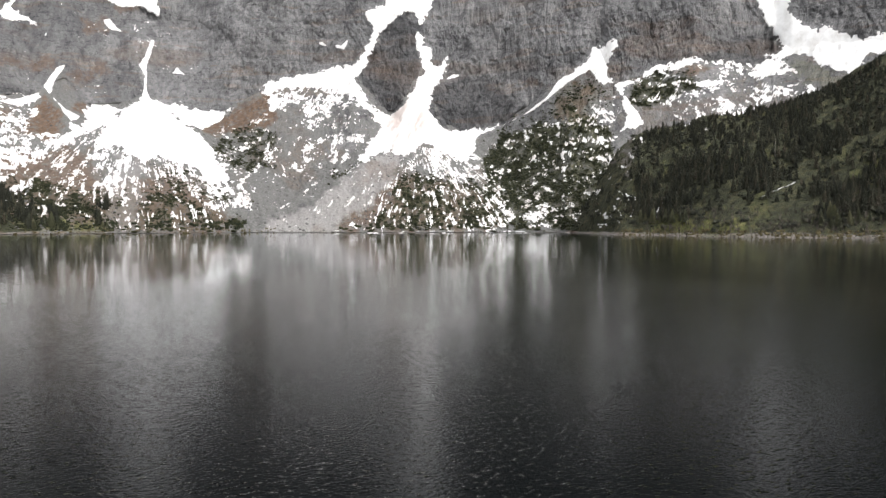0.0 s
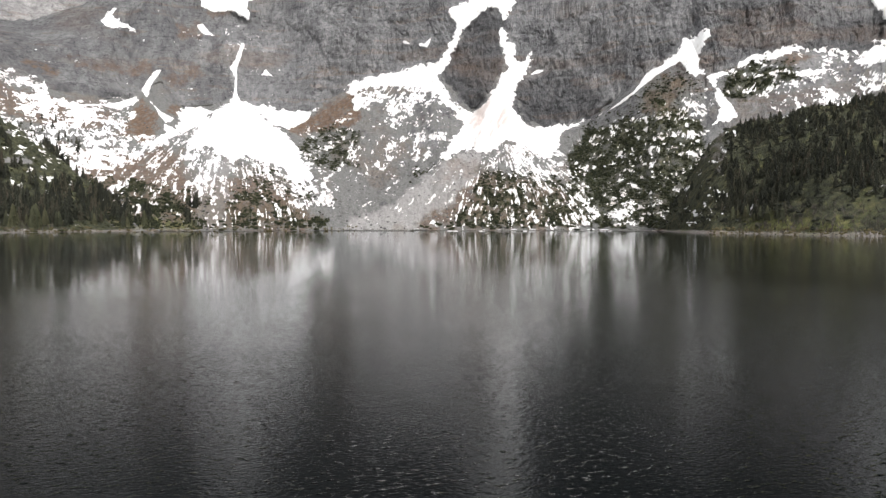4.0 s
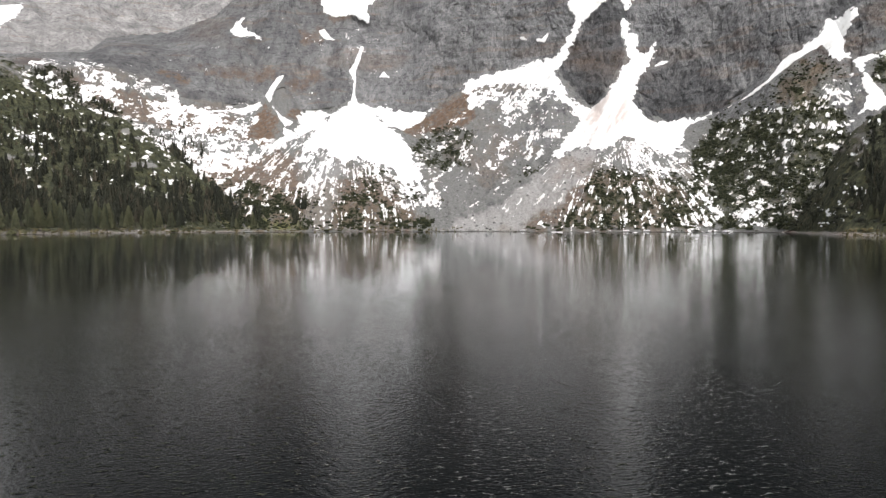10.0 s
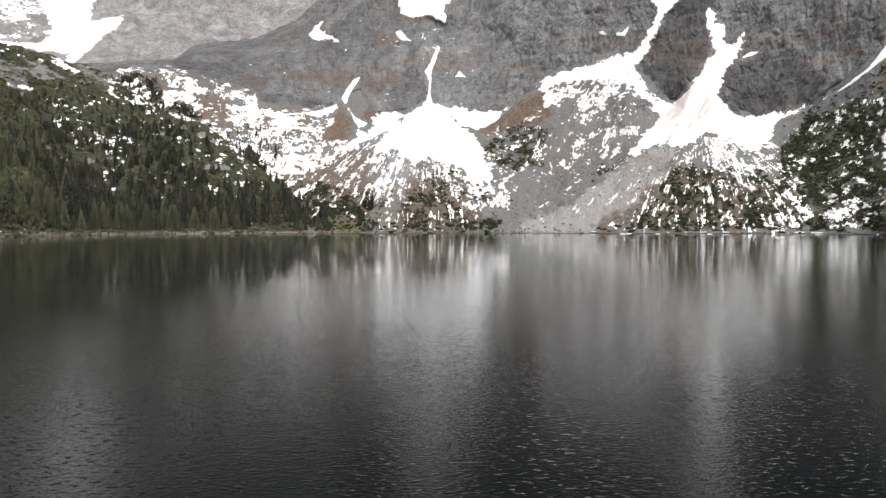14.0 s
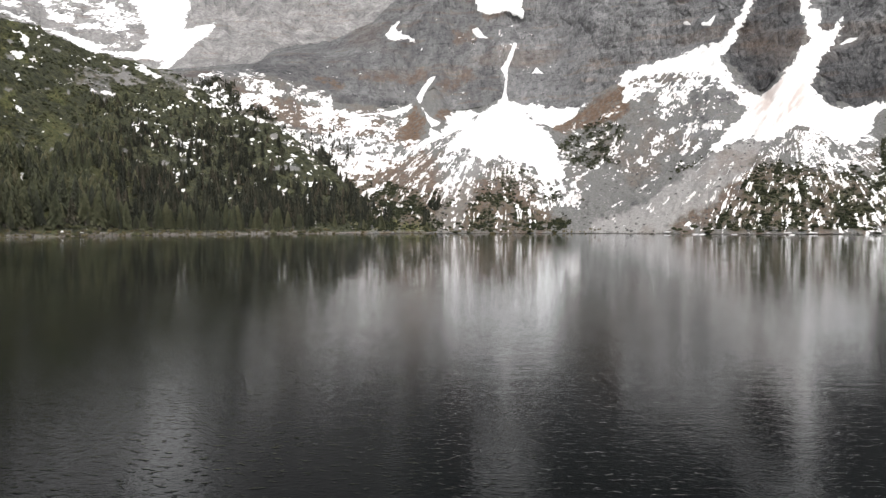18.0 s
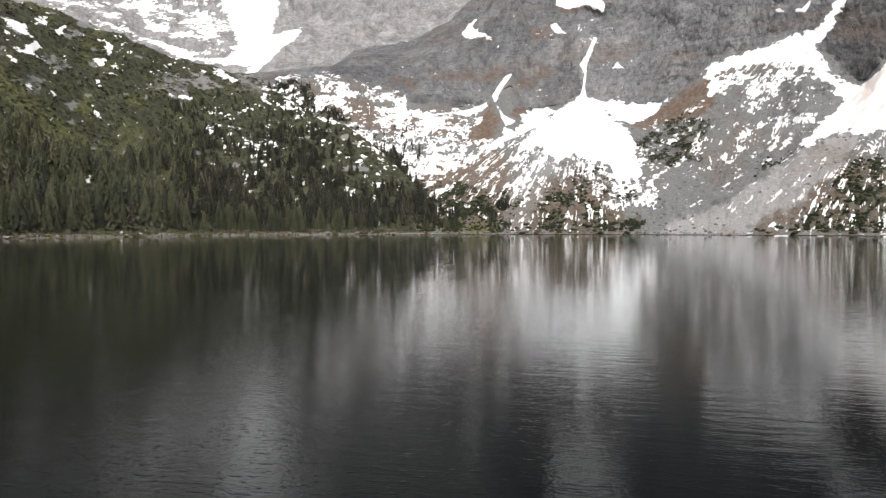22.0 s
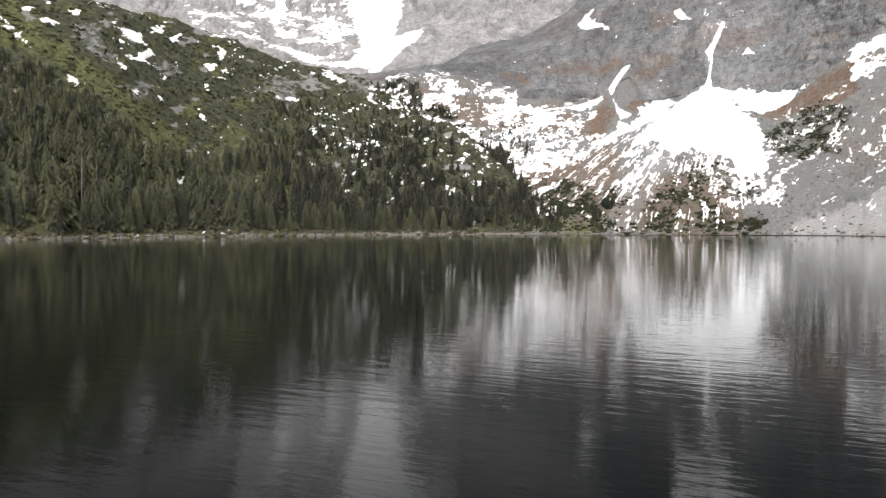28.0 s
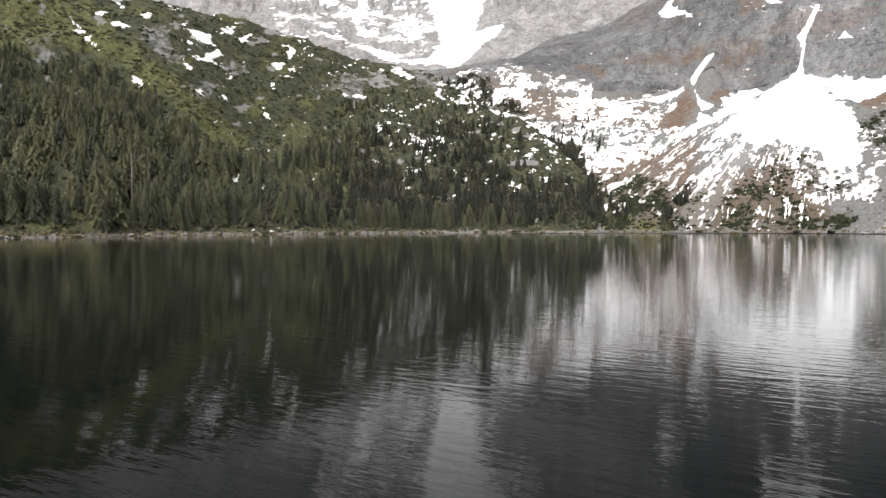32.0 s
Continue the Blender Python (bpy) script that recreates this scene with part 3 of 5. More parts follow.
speckle(MAIN, 0.15, 5, 0, [(22.88, 77), (24.57, 115), (28.66, 131), (31.57, 119), (33.65, 107), (33.26, 12), (28.72, 0), (25.02, 12), (23.08, 38)])
speckle(MAIN, 0.45, 6, 0, [(25.74, 32), (28.01, 25), (27.29, 12), (25.93, 16)])
snow(MAIN, "string of small snow spots on the wall", 0, [(10.17, 256), (10.62, 257), (10.95, 249), (10.56, 250)])
snow(MAIN, "snow spots on the grey wall", 0, [(11.4, 251), (11.98, 248), (12.44, 256), (12.57, 253), (12.18, 241), (11.59, 245)])
snow(MAIN, "forked snow strip climbing to a rock notch", 0, [(30.6, 192), (31.64, 197), (32.09, 217), (33.59, 221), (34.17, 222), (33.65, 206), (33.2, 193), (33.2, 178), (34.04, 167), (35.27, 169), (36.7, 185), (38.71, 186), (38.84, 190), (40.46, 194), (40.2, 186), (38.71, 180), (37.02, 180), (35.47, 166), (34.56, 159), (34.88, 138), (35.66, 126), (35.86, 115), (35.21, 111), (33.59, 100), (34.43, 115), (34.69, 127), (34.23, 151), (33.52, 165), (32.55, 167), (31.9, 185), (30.54, 183)])
snow(MAIN, "broad couloir of snow opening onto a high shelf", 0, [(43.77, 370), (48.64, 359), (47.4, 294), (47.08, 264), (46.82, 252), (47.86, 229), (48.96, 217), (49.16, 224), (50.39, 212), (52.01, 199), (53.31, 205), (54.8, 202), (54.8, 182), (53.31, 184), (52.2, 181), (51.75, 168), (51.3, 161), (50.26, 165), (49.16, 174), (48.31, 187), (47.27, 195), (46.56, 189), (46.37, 180), (45.07, 167), (43.9, 173), (42.41, 182), (42.93, 182), (44.22, 175), (45.26, 184), (46.04, 190), (45.26, 198), (46.3, 198), (46.43, 205), (45.46, 234), (44.94, 249), (44.61, 270)])
speckle(MAIN, 0.413, 9, 0, [(40.27, 188), (46.17, 187), (48.77, 143), (47.4, 130), (44.22, 123), (38.65, 121), (37.93, 140), (39.42, 161), (41.69, 164)])
speckle(MAIN, 0.225, 8, 0, [(32.22, 157), (34.04, 156), (34.49, 120), (33.2, 99), (31.7, 114)])
speckle(MAIN, 0.42, 8, 0, [(-25.06, 187), (-22.14, 202), (-18.51, 187), (-15.85, 174), (-15.2, 112), (-15.46, 89), (-20.06, 113), (-23.24, 132), (-25.19, 154)])
speckle(MAIN, 0.42, 7, 0, [(-17.47, 169), (-16.56, 160), (-15.26, 150), (-13.77, 147), (-10.85, 158), (-9.75, 168), (-10.01, 140), (-11.11, 111), (-10.98, 82), (-12.93, 64), (-14.48, 80), (-16.82, 104)])
speckle(MAIN, 0.009, 7, 0, [(-20.52, 225), (-6.89, 304), (2.12, 270), (2.25, 158), (-2.68, 178), (-8.26, 158), (-16.63, 164)])
snow(FAR, "steep snow couloir in the distant pale wall", 0, [(-31.66, 804), (-23.69, 765), (-25.42, 598), (-26, 520), (-26.35, 453), (-26.35, 406), (-25.54, 422), (-24.27, 439), (-24.73, 397), (-25.65, 361), (-26.46, 327), (-27.27, 293), (-28.08, 272), (-28.31, 279), (-27.85, 306), (-28.89, 306), (-30.62, 320), (-32.36, 330), (-33.63, 344), (-35.36, 383), (-34.67, 378), (-32.71, 358), (-31.66, 333), (-29.47, 333), (-28.89, 361), (-29.35, 434), (-30.05, 490)])
snow(FAR, "curving snow gully in the distant wall", 0, [(-35.6, 556), (-34.67, 565), (-34.55, 521), (-34.67, 483), (-35.02, 439), (-34.55, 403), (-35.13, 420), (-35.71, 459), (-35.36, 520)])
speckle(FAR, 0.42, 12, 0, [(-36.87, 575), (-29.93, 575), (-28.89, 361), (-30.39, 323), (-34.79, 375), (-37.68, 372), (-38.83, 445)])
speckle(FAR, 0.5, 14, 0, [(-38.5, 575), (-22.5, 560), (-22, 820), (-39, 820)])
speckle(FAR, 0.3, 12, 0, [(-41.72, 499), (-38.95, 521), (-38.6, 378), (-40.68, 406)])
snow(LEFT, "small leftover snow patch on the hillside", 0, [(-49.19, 167), (-48.57, 161), (-47.52, 149), (-46.9, 141), (-46.28, 131), (-46.46, 130), (-47.16, 137), (-47.78, 145), (-48.66, 157)])
snow(LEFT, "small leftover snow patch on the hillside", 0, [(-47.34, 201), (-46.9, 201), (-46.28, 193), (-46.46, 190)])
snow(LEFT, "small leftover snow patch on the hillside", 0, [(-46.54, 166), (-46.01, 168), (-45.13, 167), (-45.22, 162), (-45.93, 159)])
snow(LEFT, "small leftover snow patch on the hillside", 0, [(-45.13, 184), (-44.25, 184), (-44.43, 179), (-44.69, 174)])
snow(LEFT, "small leftover snow patch on the hillside", 0, [(-42.22, 177), (-41.51, 177), (-40.72, 178), (-40.63, 170), (-40.98, 162), (-41.69, 168)])
snow(LEFT, "small leftover snow patch on the hillside", 0, [(-41.25, 144), (-40.81, 146), (-40.19, 162), (-39.92, 156), (-40.19, 143), (-40.72, 142)])
snow(LEFT, "small leftover snow patch on the hillside", 0, [(-42.31, 164), (-41.51, 162), (-41.6, 158), (-42.13, 160)])
snow(LEFT, "small leftover snow patch on the hillside", 0, [(-40.45, 189), (-39.84, 203), (-39.66, 187), (-40.19, 183)])
snow(LEFT, "small leftover snow patch on the hillside", 0, [(-39.13, 189), (-38.42, 204), (-38.78, 188), (-39.04, 178)])
snow(LEFT, "small leftover snow patch on the hillside", 0, [(-41.78, 138), (-41.34, 133), (-40.89, 128), (-41.25, 128)])
snow(LEFT, "small leftover snow patch on the hillside", 0, [(-39.13, 112), (-38.51, 108), (-38.6, 103)])
snow(LEFT, "small leftover snow patch on the hillside", 0, [(-36.75, 158), (-36.04, 163), (-36.22, 150), (-36.57, 151)])
snow(LEFT, "small leftover snow patch on the hillside", 0, [(-36.75, 137), (-36.04, 134), (-36.3, 127), (-36.57, 128)])
snow(LEFT, "small leftover snow patch on the hillside", 0, [(-36.48, 195), (-35.95, 187), (-35.95, 170), (-36.3, 180)])
snow(LEFT, "small leftover snow patch on the hillside", 0, [(-44.07, 112), (-43.28, 106), (-43.28, 102), (-43.9, 108)])
snow(LEFT, "small leftover snow patch on the hillside", 0, [(-47.78, 174), (-47.07, 182), (-46.99, 169)])
snow(LEFT, "small leftover snow patch on the hillside", 0, [(-42.92, 184), (-42.22, 183), (-42.4, 179)])
snow(LEFT, "snow strip below the hill crest", 0, [(-29.68, 185), (-28.8, 182), (-27.57, 167), (-28.01, 163), (-29.07, 171)])
speckle(LEFT, 0.039, 8, 0, [(-44.78, 210), (-35.33, 206), (-33.66, 87), (-38.16, 103), (-41.6, 114)])
speckle(LEFT, 0.055, 7, 0, [(-36.92, 205), (-30.65, 187), (-25.71, 148), (-29.86, 128), (-35.86, 137)])
speckle(LEFT, 0.085, 7, 0, [(-31.98, 135), (-24.39, 142), (-19.53, 104), (-15.74, 68), (-15.38, 27), (-23.06, 49), (-29.86, 61)])
speckle(LEFT, 0.04, 6, 0, [(-35.25, 91), (-29.86, 61), (-23.06, 49), (-15.38, 27), (-16.44, -4), (-31.54, 2)])
speckle(LEFT, 0.022, 6, 0, [(-44.43, 108), (-33.66, 87), (-30.04, 1), (-37.19, 2)])
speckle(LEFT, 0.33, 8, 0, [(-25.89, 161), (-24.65, 152), (-23.59, 143), (-22.71, 133), (-24.3, 136), (-25.45, 143)])
speckle(LEFT, 0.275, 9, 0, [(-23.68, 144), (-20.59, 122), (-16.97, 85), (-16.35, 75), (-17.15, 80), (-19.8, 97), (-21.56, 126)])
speckle(SPUR, 0.05, 5, 0, [(39.72, 93), (41.13, 85), (40.52, 72), (39.32, 77)])
cover(MAIN, "turf", 1, [(-10.07, 150), (-9.29, 168), (-8.58, 145), (-8.45, 123), (-9.36, 102), (-10.53, 102), (-11.37, 112)])
cover(MAIN, "turf", 1, [(-8, 151), (-6.63, 158), (-7.09, 136), (-7.93, 140)])
cover(MAIN, "turf", 1, [(1.02, 128), (3.61, 157), (6.66, 184), (6.34, 162), (7.05, 137), (5.69, 125), (3.68, 124), (1.8, 114), (1.08, 122)])
cover(MAIN, "turf", 0.7, [(-6.31, 277), (-5.08, 286), (-4.95, 265), (-6.31, 257)])
cover(MAIN, "turf", 0.6, [(-7.67, 197), (-4.95, 223), (-5.08, 204), (-7.48, 170)])
cover(MAIN, "turf", 0.7, [(-11.89, 201), (-10.72, 205), (-8.78, 219), (-8.58, 204), (-10.53, 197), (-11.95, 194)])
cover(MAIN, "turf", 0.6, [(3.55, 224), (5.69, 220), (5.43, 213), (3.61, 217)])
cover(MAIN, "turf", 0.6, [(-4.3, 306), (-2.42, 309), (-2.68, 296), (-4.1, 296)])
cover(MAIN, "turf", 0.8, [(11.98, 59), (13.67, 78), (14.77, 80), (13.8, 66), (12.37, 53)])
cover(MAIN, "turf", 0.6, [(26.06, 187), (27.81, 182), (28.53, 173), (26.71, 174)])
cover(MAIN, "turf", 0.7, [(28.72, 152), (31.64, 159), (31.51, 107), (30.15, 117), (28.66, 127)])
cover(MAIN, "turf", 0.8, [(30.67, 174), (32.42, 166), (32.03, 152), (30.73, 146)])
cover(MAIN, "turf", 0.8, [(38.91, 187), (40.27, 186), (40.98, 172), (39.42, 170)])
cover(MAIN, "lush", 0.3, [(47.21, 185), (49.61, 170), (50.52, 154), (49.41, 147), (47.86, 155), (47.01, 175)])
cover(MAIN, "turf", 0.7, [(-23.63, 181), (-22.27, 174), (-20.78, 150), (-20.13, 138), (-21.3, 149), (-22.85, 167)])
cover(MAIN, "turf", 0.8, [(-16.88, 197), (-15.46, 194), (-14.74, 183), (-16.63, 187)])
cover(MAIN, "turf", 0.7, [(-13.84, 208), (-11.37, 210), (-10.14, 210), (-10.59, 201), (-13.58, 195)])
cover(MAIN, "turf", 0.7, [(-16.37, 96), (-14.81, 92), (-14.03, 66), (-15.39, 53)])
cover(MAIN, "turf", 0.85, [(-15.39, 53), (-11.11, 56), (-6.12, 43), (-7.28, 11), (-10.33, 0), (-12.28, 0)])
cover(MAIN, "turf", 0.6, [(-3.78, 23), (-1.57, 23), (-1.12, 12), (-3.2, 8)])
cover(MAIN, "lush", 0.9, [(-13.58, 6), (-8.84, 8), (-7.48, 3), (-7.61, 0), (-12.28, 0)])
cover(MAIN, "green", 0.5, [(22.88, 77), (24.57, 115), (28.66, 131), (31.57, 119), (33.65, 107), (32.81, 0), (24.37, 0), (22.43, 38)])
cover(MAIN, "green", 0.75, [(15.81, 58), (18.92, 61), (22.56, 49), (25.09, 16), (23.86, 0), (12.11, 0), (14.51, 32)])
cover(MAIN, "green", 0.35, [(1.15, 96), (3.23, 120), (4.65, 130), (6.6, 116), (5.82, 77), (3.87, 62), (2.32, 71)])
cover(MAIN, "green", 0.9, [(34.56, 155), (35.27, 171), (37.02, 182), (40.59, 165), (41.69, 164), (39.16, 146), (38.65, 142), (36.51, 133), (35.21, 137)])
cover(MAIN, "green", 0.8, [(29.69, 125), (33.13, 101), (34.1, 63), (31.77, 13), (29.17, 6)])
cover(MAIN, "green", 0.55, [(-14.74, 54), (-10.98, 55), (-7.28, 36), (-4.23, 29), (0.89, 30), (2.12, 12), (0.76, 0), (-16.24, 0)])
cover(LEFT, "rock", 1, [(-44.78, 168), (-43.37, 171), (-42.48, 153), (-41.87, 134), (-42.48, 136), (-43.9, 152)])
cover(LEFT, "turf", 0.9, [(-43.81, 104), (-42.66, 103), (-41.78, 92), (-40.81, 77), (-41.51, 79), (-43.01, 94)])
cover(LEFT, "rock", 0.8, [(-50.25, 132), (-49.37, 137), (-49.02, 125), (-48.4, 115), (-49.1, 116), (-50.08, 127)])
cover(LEFT, "rock", 0.9, [(-40.54, 110), (-39.66, 117), (-39.92, 102)])
cover(LEFT, "turf", 0.7, [(-37.72, 141), (-36.3, 136), (-35.6, 113), (-36.66, 112), (-37.72, 129)])
cover(LEFT, "rock", 0.9, [(-39.57, 146), (-38.33, 143), (-38.51, 138), (-39.39, 140)])
cover(LEFT, "rock", 0.9, [(-33.13, 159), (-31.8, 168), (-30.83, 142), (-31.36, 130), (-32.77, 144)])
cover(LEFT, "turf", 0.8, [(-31.1, 166), (-30.3, 169), (-30.04, 145), (-30.74, 139)])
cover(LEFT, "rock", 0.9, [(-27.65, 179), (-26.24, 172), (-25.45, 147), (-27.12, 158)])
cover(LEFT, "scree", 0.9, [(-18.83, 84), (-17.59, 74), (-15.38, 40), (-15.82, 37), (-18.21, 66)])
cover(LEFT, "turf", 0.7, [(-32.95, 95), (-31.18, 95), (-31.1, 77), (-32.33, 73)])
cover(LEFT, "turf", 0.5, [(-20.86, 27), (-14.5, 53), (-16.35, -5), (-18.3, 0)])
cover(LEFT, "lush", 0.68, [(-53.69, 188), (-48.66, 206), (-44.78, 140), (-40.98, 115), (-37.19, 78), (-34.36, 22), (-37.1, 38), (-41.07, 92), (-44.51, 111), (-46.72, 128), (-48.93, 131), (-51.84, 116)])
cover(LEFT, "lush", 0.45, [(-35.77, 102), (-32.69, 88), (-29.6, 60), (-29.33, 23), (-33.57, 27)])
cover(LEFT, "lush", 0.6, [(-46.46, 11), (-41.07, 20), (-40.01, 2), (-46.01, 2)])
cover(SPUR, "lush", 1.0, [(33.71, 0), (37.12, 9), (41.03, 10), (43.93, 9), (43.03, 0), (37.02, 0)])
cover(SPUR, "turf", 0.9, [(40.82, 11), (44.73, 25), (47.64, 26), (48.84, 18), (48.04, 7), (45.03, 3), (43.13, 7)])
cover(SPUR, "turf", 0.8, [(33.51, 73), (34.01, 77), (35.01, 45), (34.71, 31), (32.81, 47)])
cover(SPUR, "lush", 0.5, [(40.92, 97), (47.24, 101), (47.74, 91), (44.93, 90), (41.43, 94)])
cover(SPUR, "lush", 0.6, [(50.84, 36), (53.65, 50), (53.65, 31), (51.34, 23)])
cover(LEFT, "wood", 1, [(-57.4, 105), (-51.58, 116), (-48.84, 128), (-46.19, 128), (-43.98, 106), (-40.98, 77), (-39.75, 80), (-38.78, 58), (-36.13, 49), (-32.24, 43), (-29.95, 0), (-37.01, 0), (-52.9, 2)])
cover(LEFT, "wood", 1, [(-34.01, 48), (-31.45, 138), (-24.39, 142), (-23.59, 143), (-21.39, 126), (-19.8, 105), (-18.38, 86), (-18.12, 63), (-15.65, 38), (-13.88, 35), (-13.35, 15), (-18.03, -2), (-31.8, 0)])
cover(LEFT, "wood", 0.6, [(-18.12, 99), (-16.71, 81), (-14.94, 58), (-15.74, 68), (-17.06, 86)])
cover(SPUR, "wood", 1, [(33.61, 74), (35.31, 85), (42.63, 95), (49.54, 112), (59.56, 144), (60.46, 1), (48.94, 1), (48.04, 9), (48.54, 20), (43.73, 26), (37.22, 12), (31.21, 0), (30.5, 13), (31.31, 32)])
cover(LEFT, "bush", 0.6, [(-58.9, 163), (-48.66, 206), (-35.42, 207), (-32.24, 43), (-38.78, 58), (-40.98, 77), (-43.98, 106), (-46.19, 128), (-48.84, 128), (-57.31, 101)])
cover(LEFT, "bush", 0.6, [(-36.92, 205), (-30.65, 187), (-24.39, 146), (-31.36, 133), (-34.01, 48)])
cover(LEFT, "bush", 0.8, [(-21.83, 38), (-14.5, 53), (-16.35, -5), (-20.24, 0)])
cover(LEFT, "bush", 0.25, [(-44.78, 31), (-32.24, 43), (-29.95, 0), (-43.28, 2)])
cover(MAIN, "bush", 0.8, [(-15.39, 53), (-10.85, 49), (-5.92, 34), (-6.89, 1), (-13.38, 0)])
cover(MAIN, "bush", 0.7, [(-5.21, 19), (-3.46, 45), (0.5, 23), (0.89, 1), (-4.82, 1)])
cover(MAIN, "bush", 0.35, [(-4.75, 34), (-2.68, 65), (-0.99, 66), (2.45, 42), (3.74, 22), (1.15, 22), (-2.35, 23)])
cover(MAIN, "bush", 0.6, [(1.15, 96), (3.23, 120), (4.65, 130), (6.6, 116), (5.82, 77), (3.87, 62), (2.32, 71)])
cover(MAIN, "bush", 0.9, [(0.5, 15), (2.9, 15), (2.45, 2), (0.31, 2)])
cover(MAIN, "bush", 0.95, [(22.88, 77), (24.57, 115), (28.66, 131), (31.57, 119), (33.65, 107), (33.13, 1), (24.96, 0), (22.43, 38)])
cover(MAIN, "bush", 0.75, [(15.81, 58), (18.92, 61), (22.56, 49), (25.09, 16), (24.11, 0), (11.14, 0), (14.51, 32)])
cover(MAIN, "bush", 0.6, [(10.1, 61), (12.44, 75), (11.79, 60), (9.39, 45)])
cover(MAIN, "bush", 0.9, [(34.56, 155), (35.27, 171), (37.02, 182), (40.59, 165), (41.69, 164), (39.16, 146), (38.65, 142), (36.51, 133), (35.21, 137)])
cover(MAIN, "bush", 0.9, [(29.76, 146), (33.2, 113), (34.1, 63), (31.77, 13), (29.17, 6)])
cover(SPUR, "bush", 0.7, [(33.41, 0), (43.63, 9), (48.54, 20), (53.65, 34), (60.16, 42), (60.46, 3), (48.04, 1), (37.02, 0)])
cover(SPUR, "bush", 0.6, [(33.61, 74), (42.63, 95), (53.45, 130), (53.45, 111), (42.53, 82), (33.81, 62)])
speckle(MAIN, 0.16, 5, 0, [(1.15, 96), (3.23, 120), (4.65, 130), (6.6, 116), (5.82, 77), (3.87, 62), (2.32, 71)])
speckle(MAIN, 0.1, 6, 0, [(-4.75, 30), (1.15, 44), (6.47, 70), (5.89, 32), (0.7, 12)])
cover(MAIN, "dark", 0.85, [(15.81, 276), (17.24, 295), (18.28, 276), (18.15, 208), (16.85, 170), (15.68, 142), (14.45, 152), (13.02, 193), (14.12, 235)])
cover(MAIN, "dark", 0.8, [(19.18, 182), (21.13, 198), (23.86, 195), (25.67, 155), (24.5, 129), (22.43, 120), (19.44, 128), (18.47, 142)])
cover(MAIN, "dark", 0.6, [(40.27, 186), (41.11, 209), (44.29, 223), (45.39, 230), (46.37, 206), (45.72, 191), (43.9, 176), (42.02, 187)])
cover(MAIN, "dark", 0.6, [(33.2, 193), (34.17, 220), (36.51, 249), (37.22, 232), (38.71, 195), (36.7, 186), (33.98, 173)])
cover(MAIN, "turf", 0.85, [(-13.97, 81), (-8.06, 90), (-7.15, 42), (-3.78, 57), (-0.28, 44), (2.19, 16), (1.34, 0), (-15.85, 1)])
cover(MAIN, "turf", 0.8, [(10.95, 32), (14.77, 59), (18.86, 59), (22.49, 45), (24.57, 16), (23.6, 0), (9.13, 0)])
cover(MAIN, "wood", 1, [(-26.62, 160), (-24.02, 181), (-21.75, 159), (-19.16, 121), (-16.24, 100), (-14.94, 85), (-14.22, 40), (-16.17, 41), (-21.17, 94)])
cover(MAIN, "green", 0.6, [(-26.62, 160), (-24.02, 181), (-21.75, 159), (-19.16, 121), (-16.24, 100), (-14.94, 85), (-14.22, 40), (-16.17, 41), (-21.17, 94)])
cover(MAIN, "wood", 0.7, [(-17.66, 141), (-15, 124), (-13.84, 91), (-14.68, 66), (-16.69, 52)])
cover(MAIN, "bush", 0.6, [(-26.62, 160), (-24.02, 181), (-21.75, 159), (-19.16, 121), (-16.24, 100), (-14.94, 85), (-14.22, 40), (-16.17, 41), (-21.17, 94)])
cover(MAIN, "wood", 0.5, [(-7.8, 24), (-6.83, 27), (-7.35, 1), (-8.26, 2)])
cover(MAIN, "wood", 0.6, [(-15.26, 28), (-10.53, 23), (-11.31, 1), (-16.17, 1)])
cover(MAIN, "pale", 1, [(3.4, 0), (8.35, 30), (12.11, 68), (14.77, 90), (16.4, 84), (15.2, 53), (12.9, 26), (9.6, 0)])
cover(MAIN, "pale", 0.5, [(-6.83, 42), (-5.4, 88), (-4.56, 79), (-4.3, 57), (-5.47, 1), (-8.71, 1), (-7.35, 18)])
cover(SPUR, "pale", 0.8, [(44.33, 3), (48.04, 3), (49.24, 0), (44.23, 0)])
snow(MAIN, "white fan of old snow spreading below a cliff gully", 1, [(-2.61, 175), (-3.39, 161), (-4.43, 151), (-4.82, 137), (-5.47, 127), (-6.31, 109), (-7.02, 92), (-7.02, 81), (-6.25, 88), (-5.27, 91), (-4.95, 81), (-4.1, 77), (-3.65, 70), (-2.81, 76), (-1.7, 70), (-0.86, 66), (0.11, 54), (1.02, 46), (1.54, 48), (3.03, 47), (2.25, 68), (1.73, 82), (1.41, 98), (0.89, 116), (-0.02, 128), (-0.6, 141), (-1.38, 158), (-1.9, 167)])
snow(MAIN, "snow rim along the foot of a grey cliff", 0, [(-1.64, 165), (-0.47, 167), (0.76, 159), (2.51, 158), (3.81, 162), (2.97, 149), (1.73, 134), (0.96, 125), (0.18, 127), (-0.41, 137), (-1.06, 151)])
snow(MAIN, "snow shelf between a rusty knob and a snow fan", 1, [(-6.12, 161), (-5.08, 158), (-4.43, 151), (-3.72, 158), (-4.36, 146), (-5.21, 133), (-6.05, 119), (-7.09, 112), (-8.19, 100), (-9.04, 93), (-9.29, 99), (-8.19, 112), (-8.06, 123), (-7.02, 122), (-6.89, 144)])
snow(MAIN, "long snow strip under a dark cliff band", 0, [(-15.13, 149), (-13.9, 146), (-12.47, 150), (-10.98, 157), (-10.01, 166), (-9.68, 169), (-9.36, 160), (-10.27, 149), (-11.05, 142), (-12.08, 147), (-13.12, 142), (-14.29, 136), (-15.13, 139)])
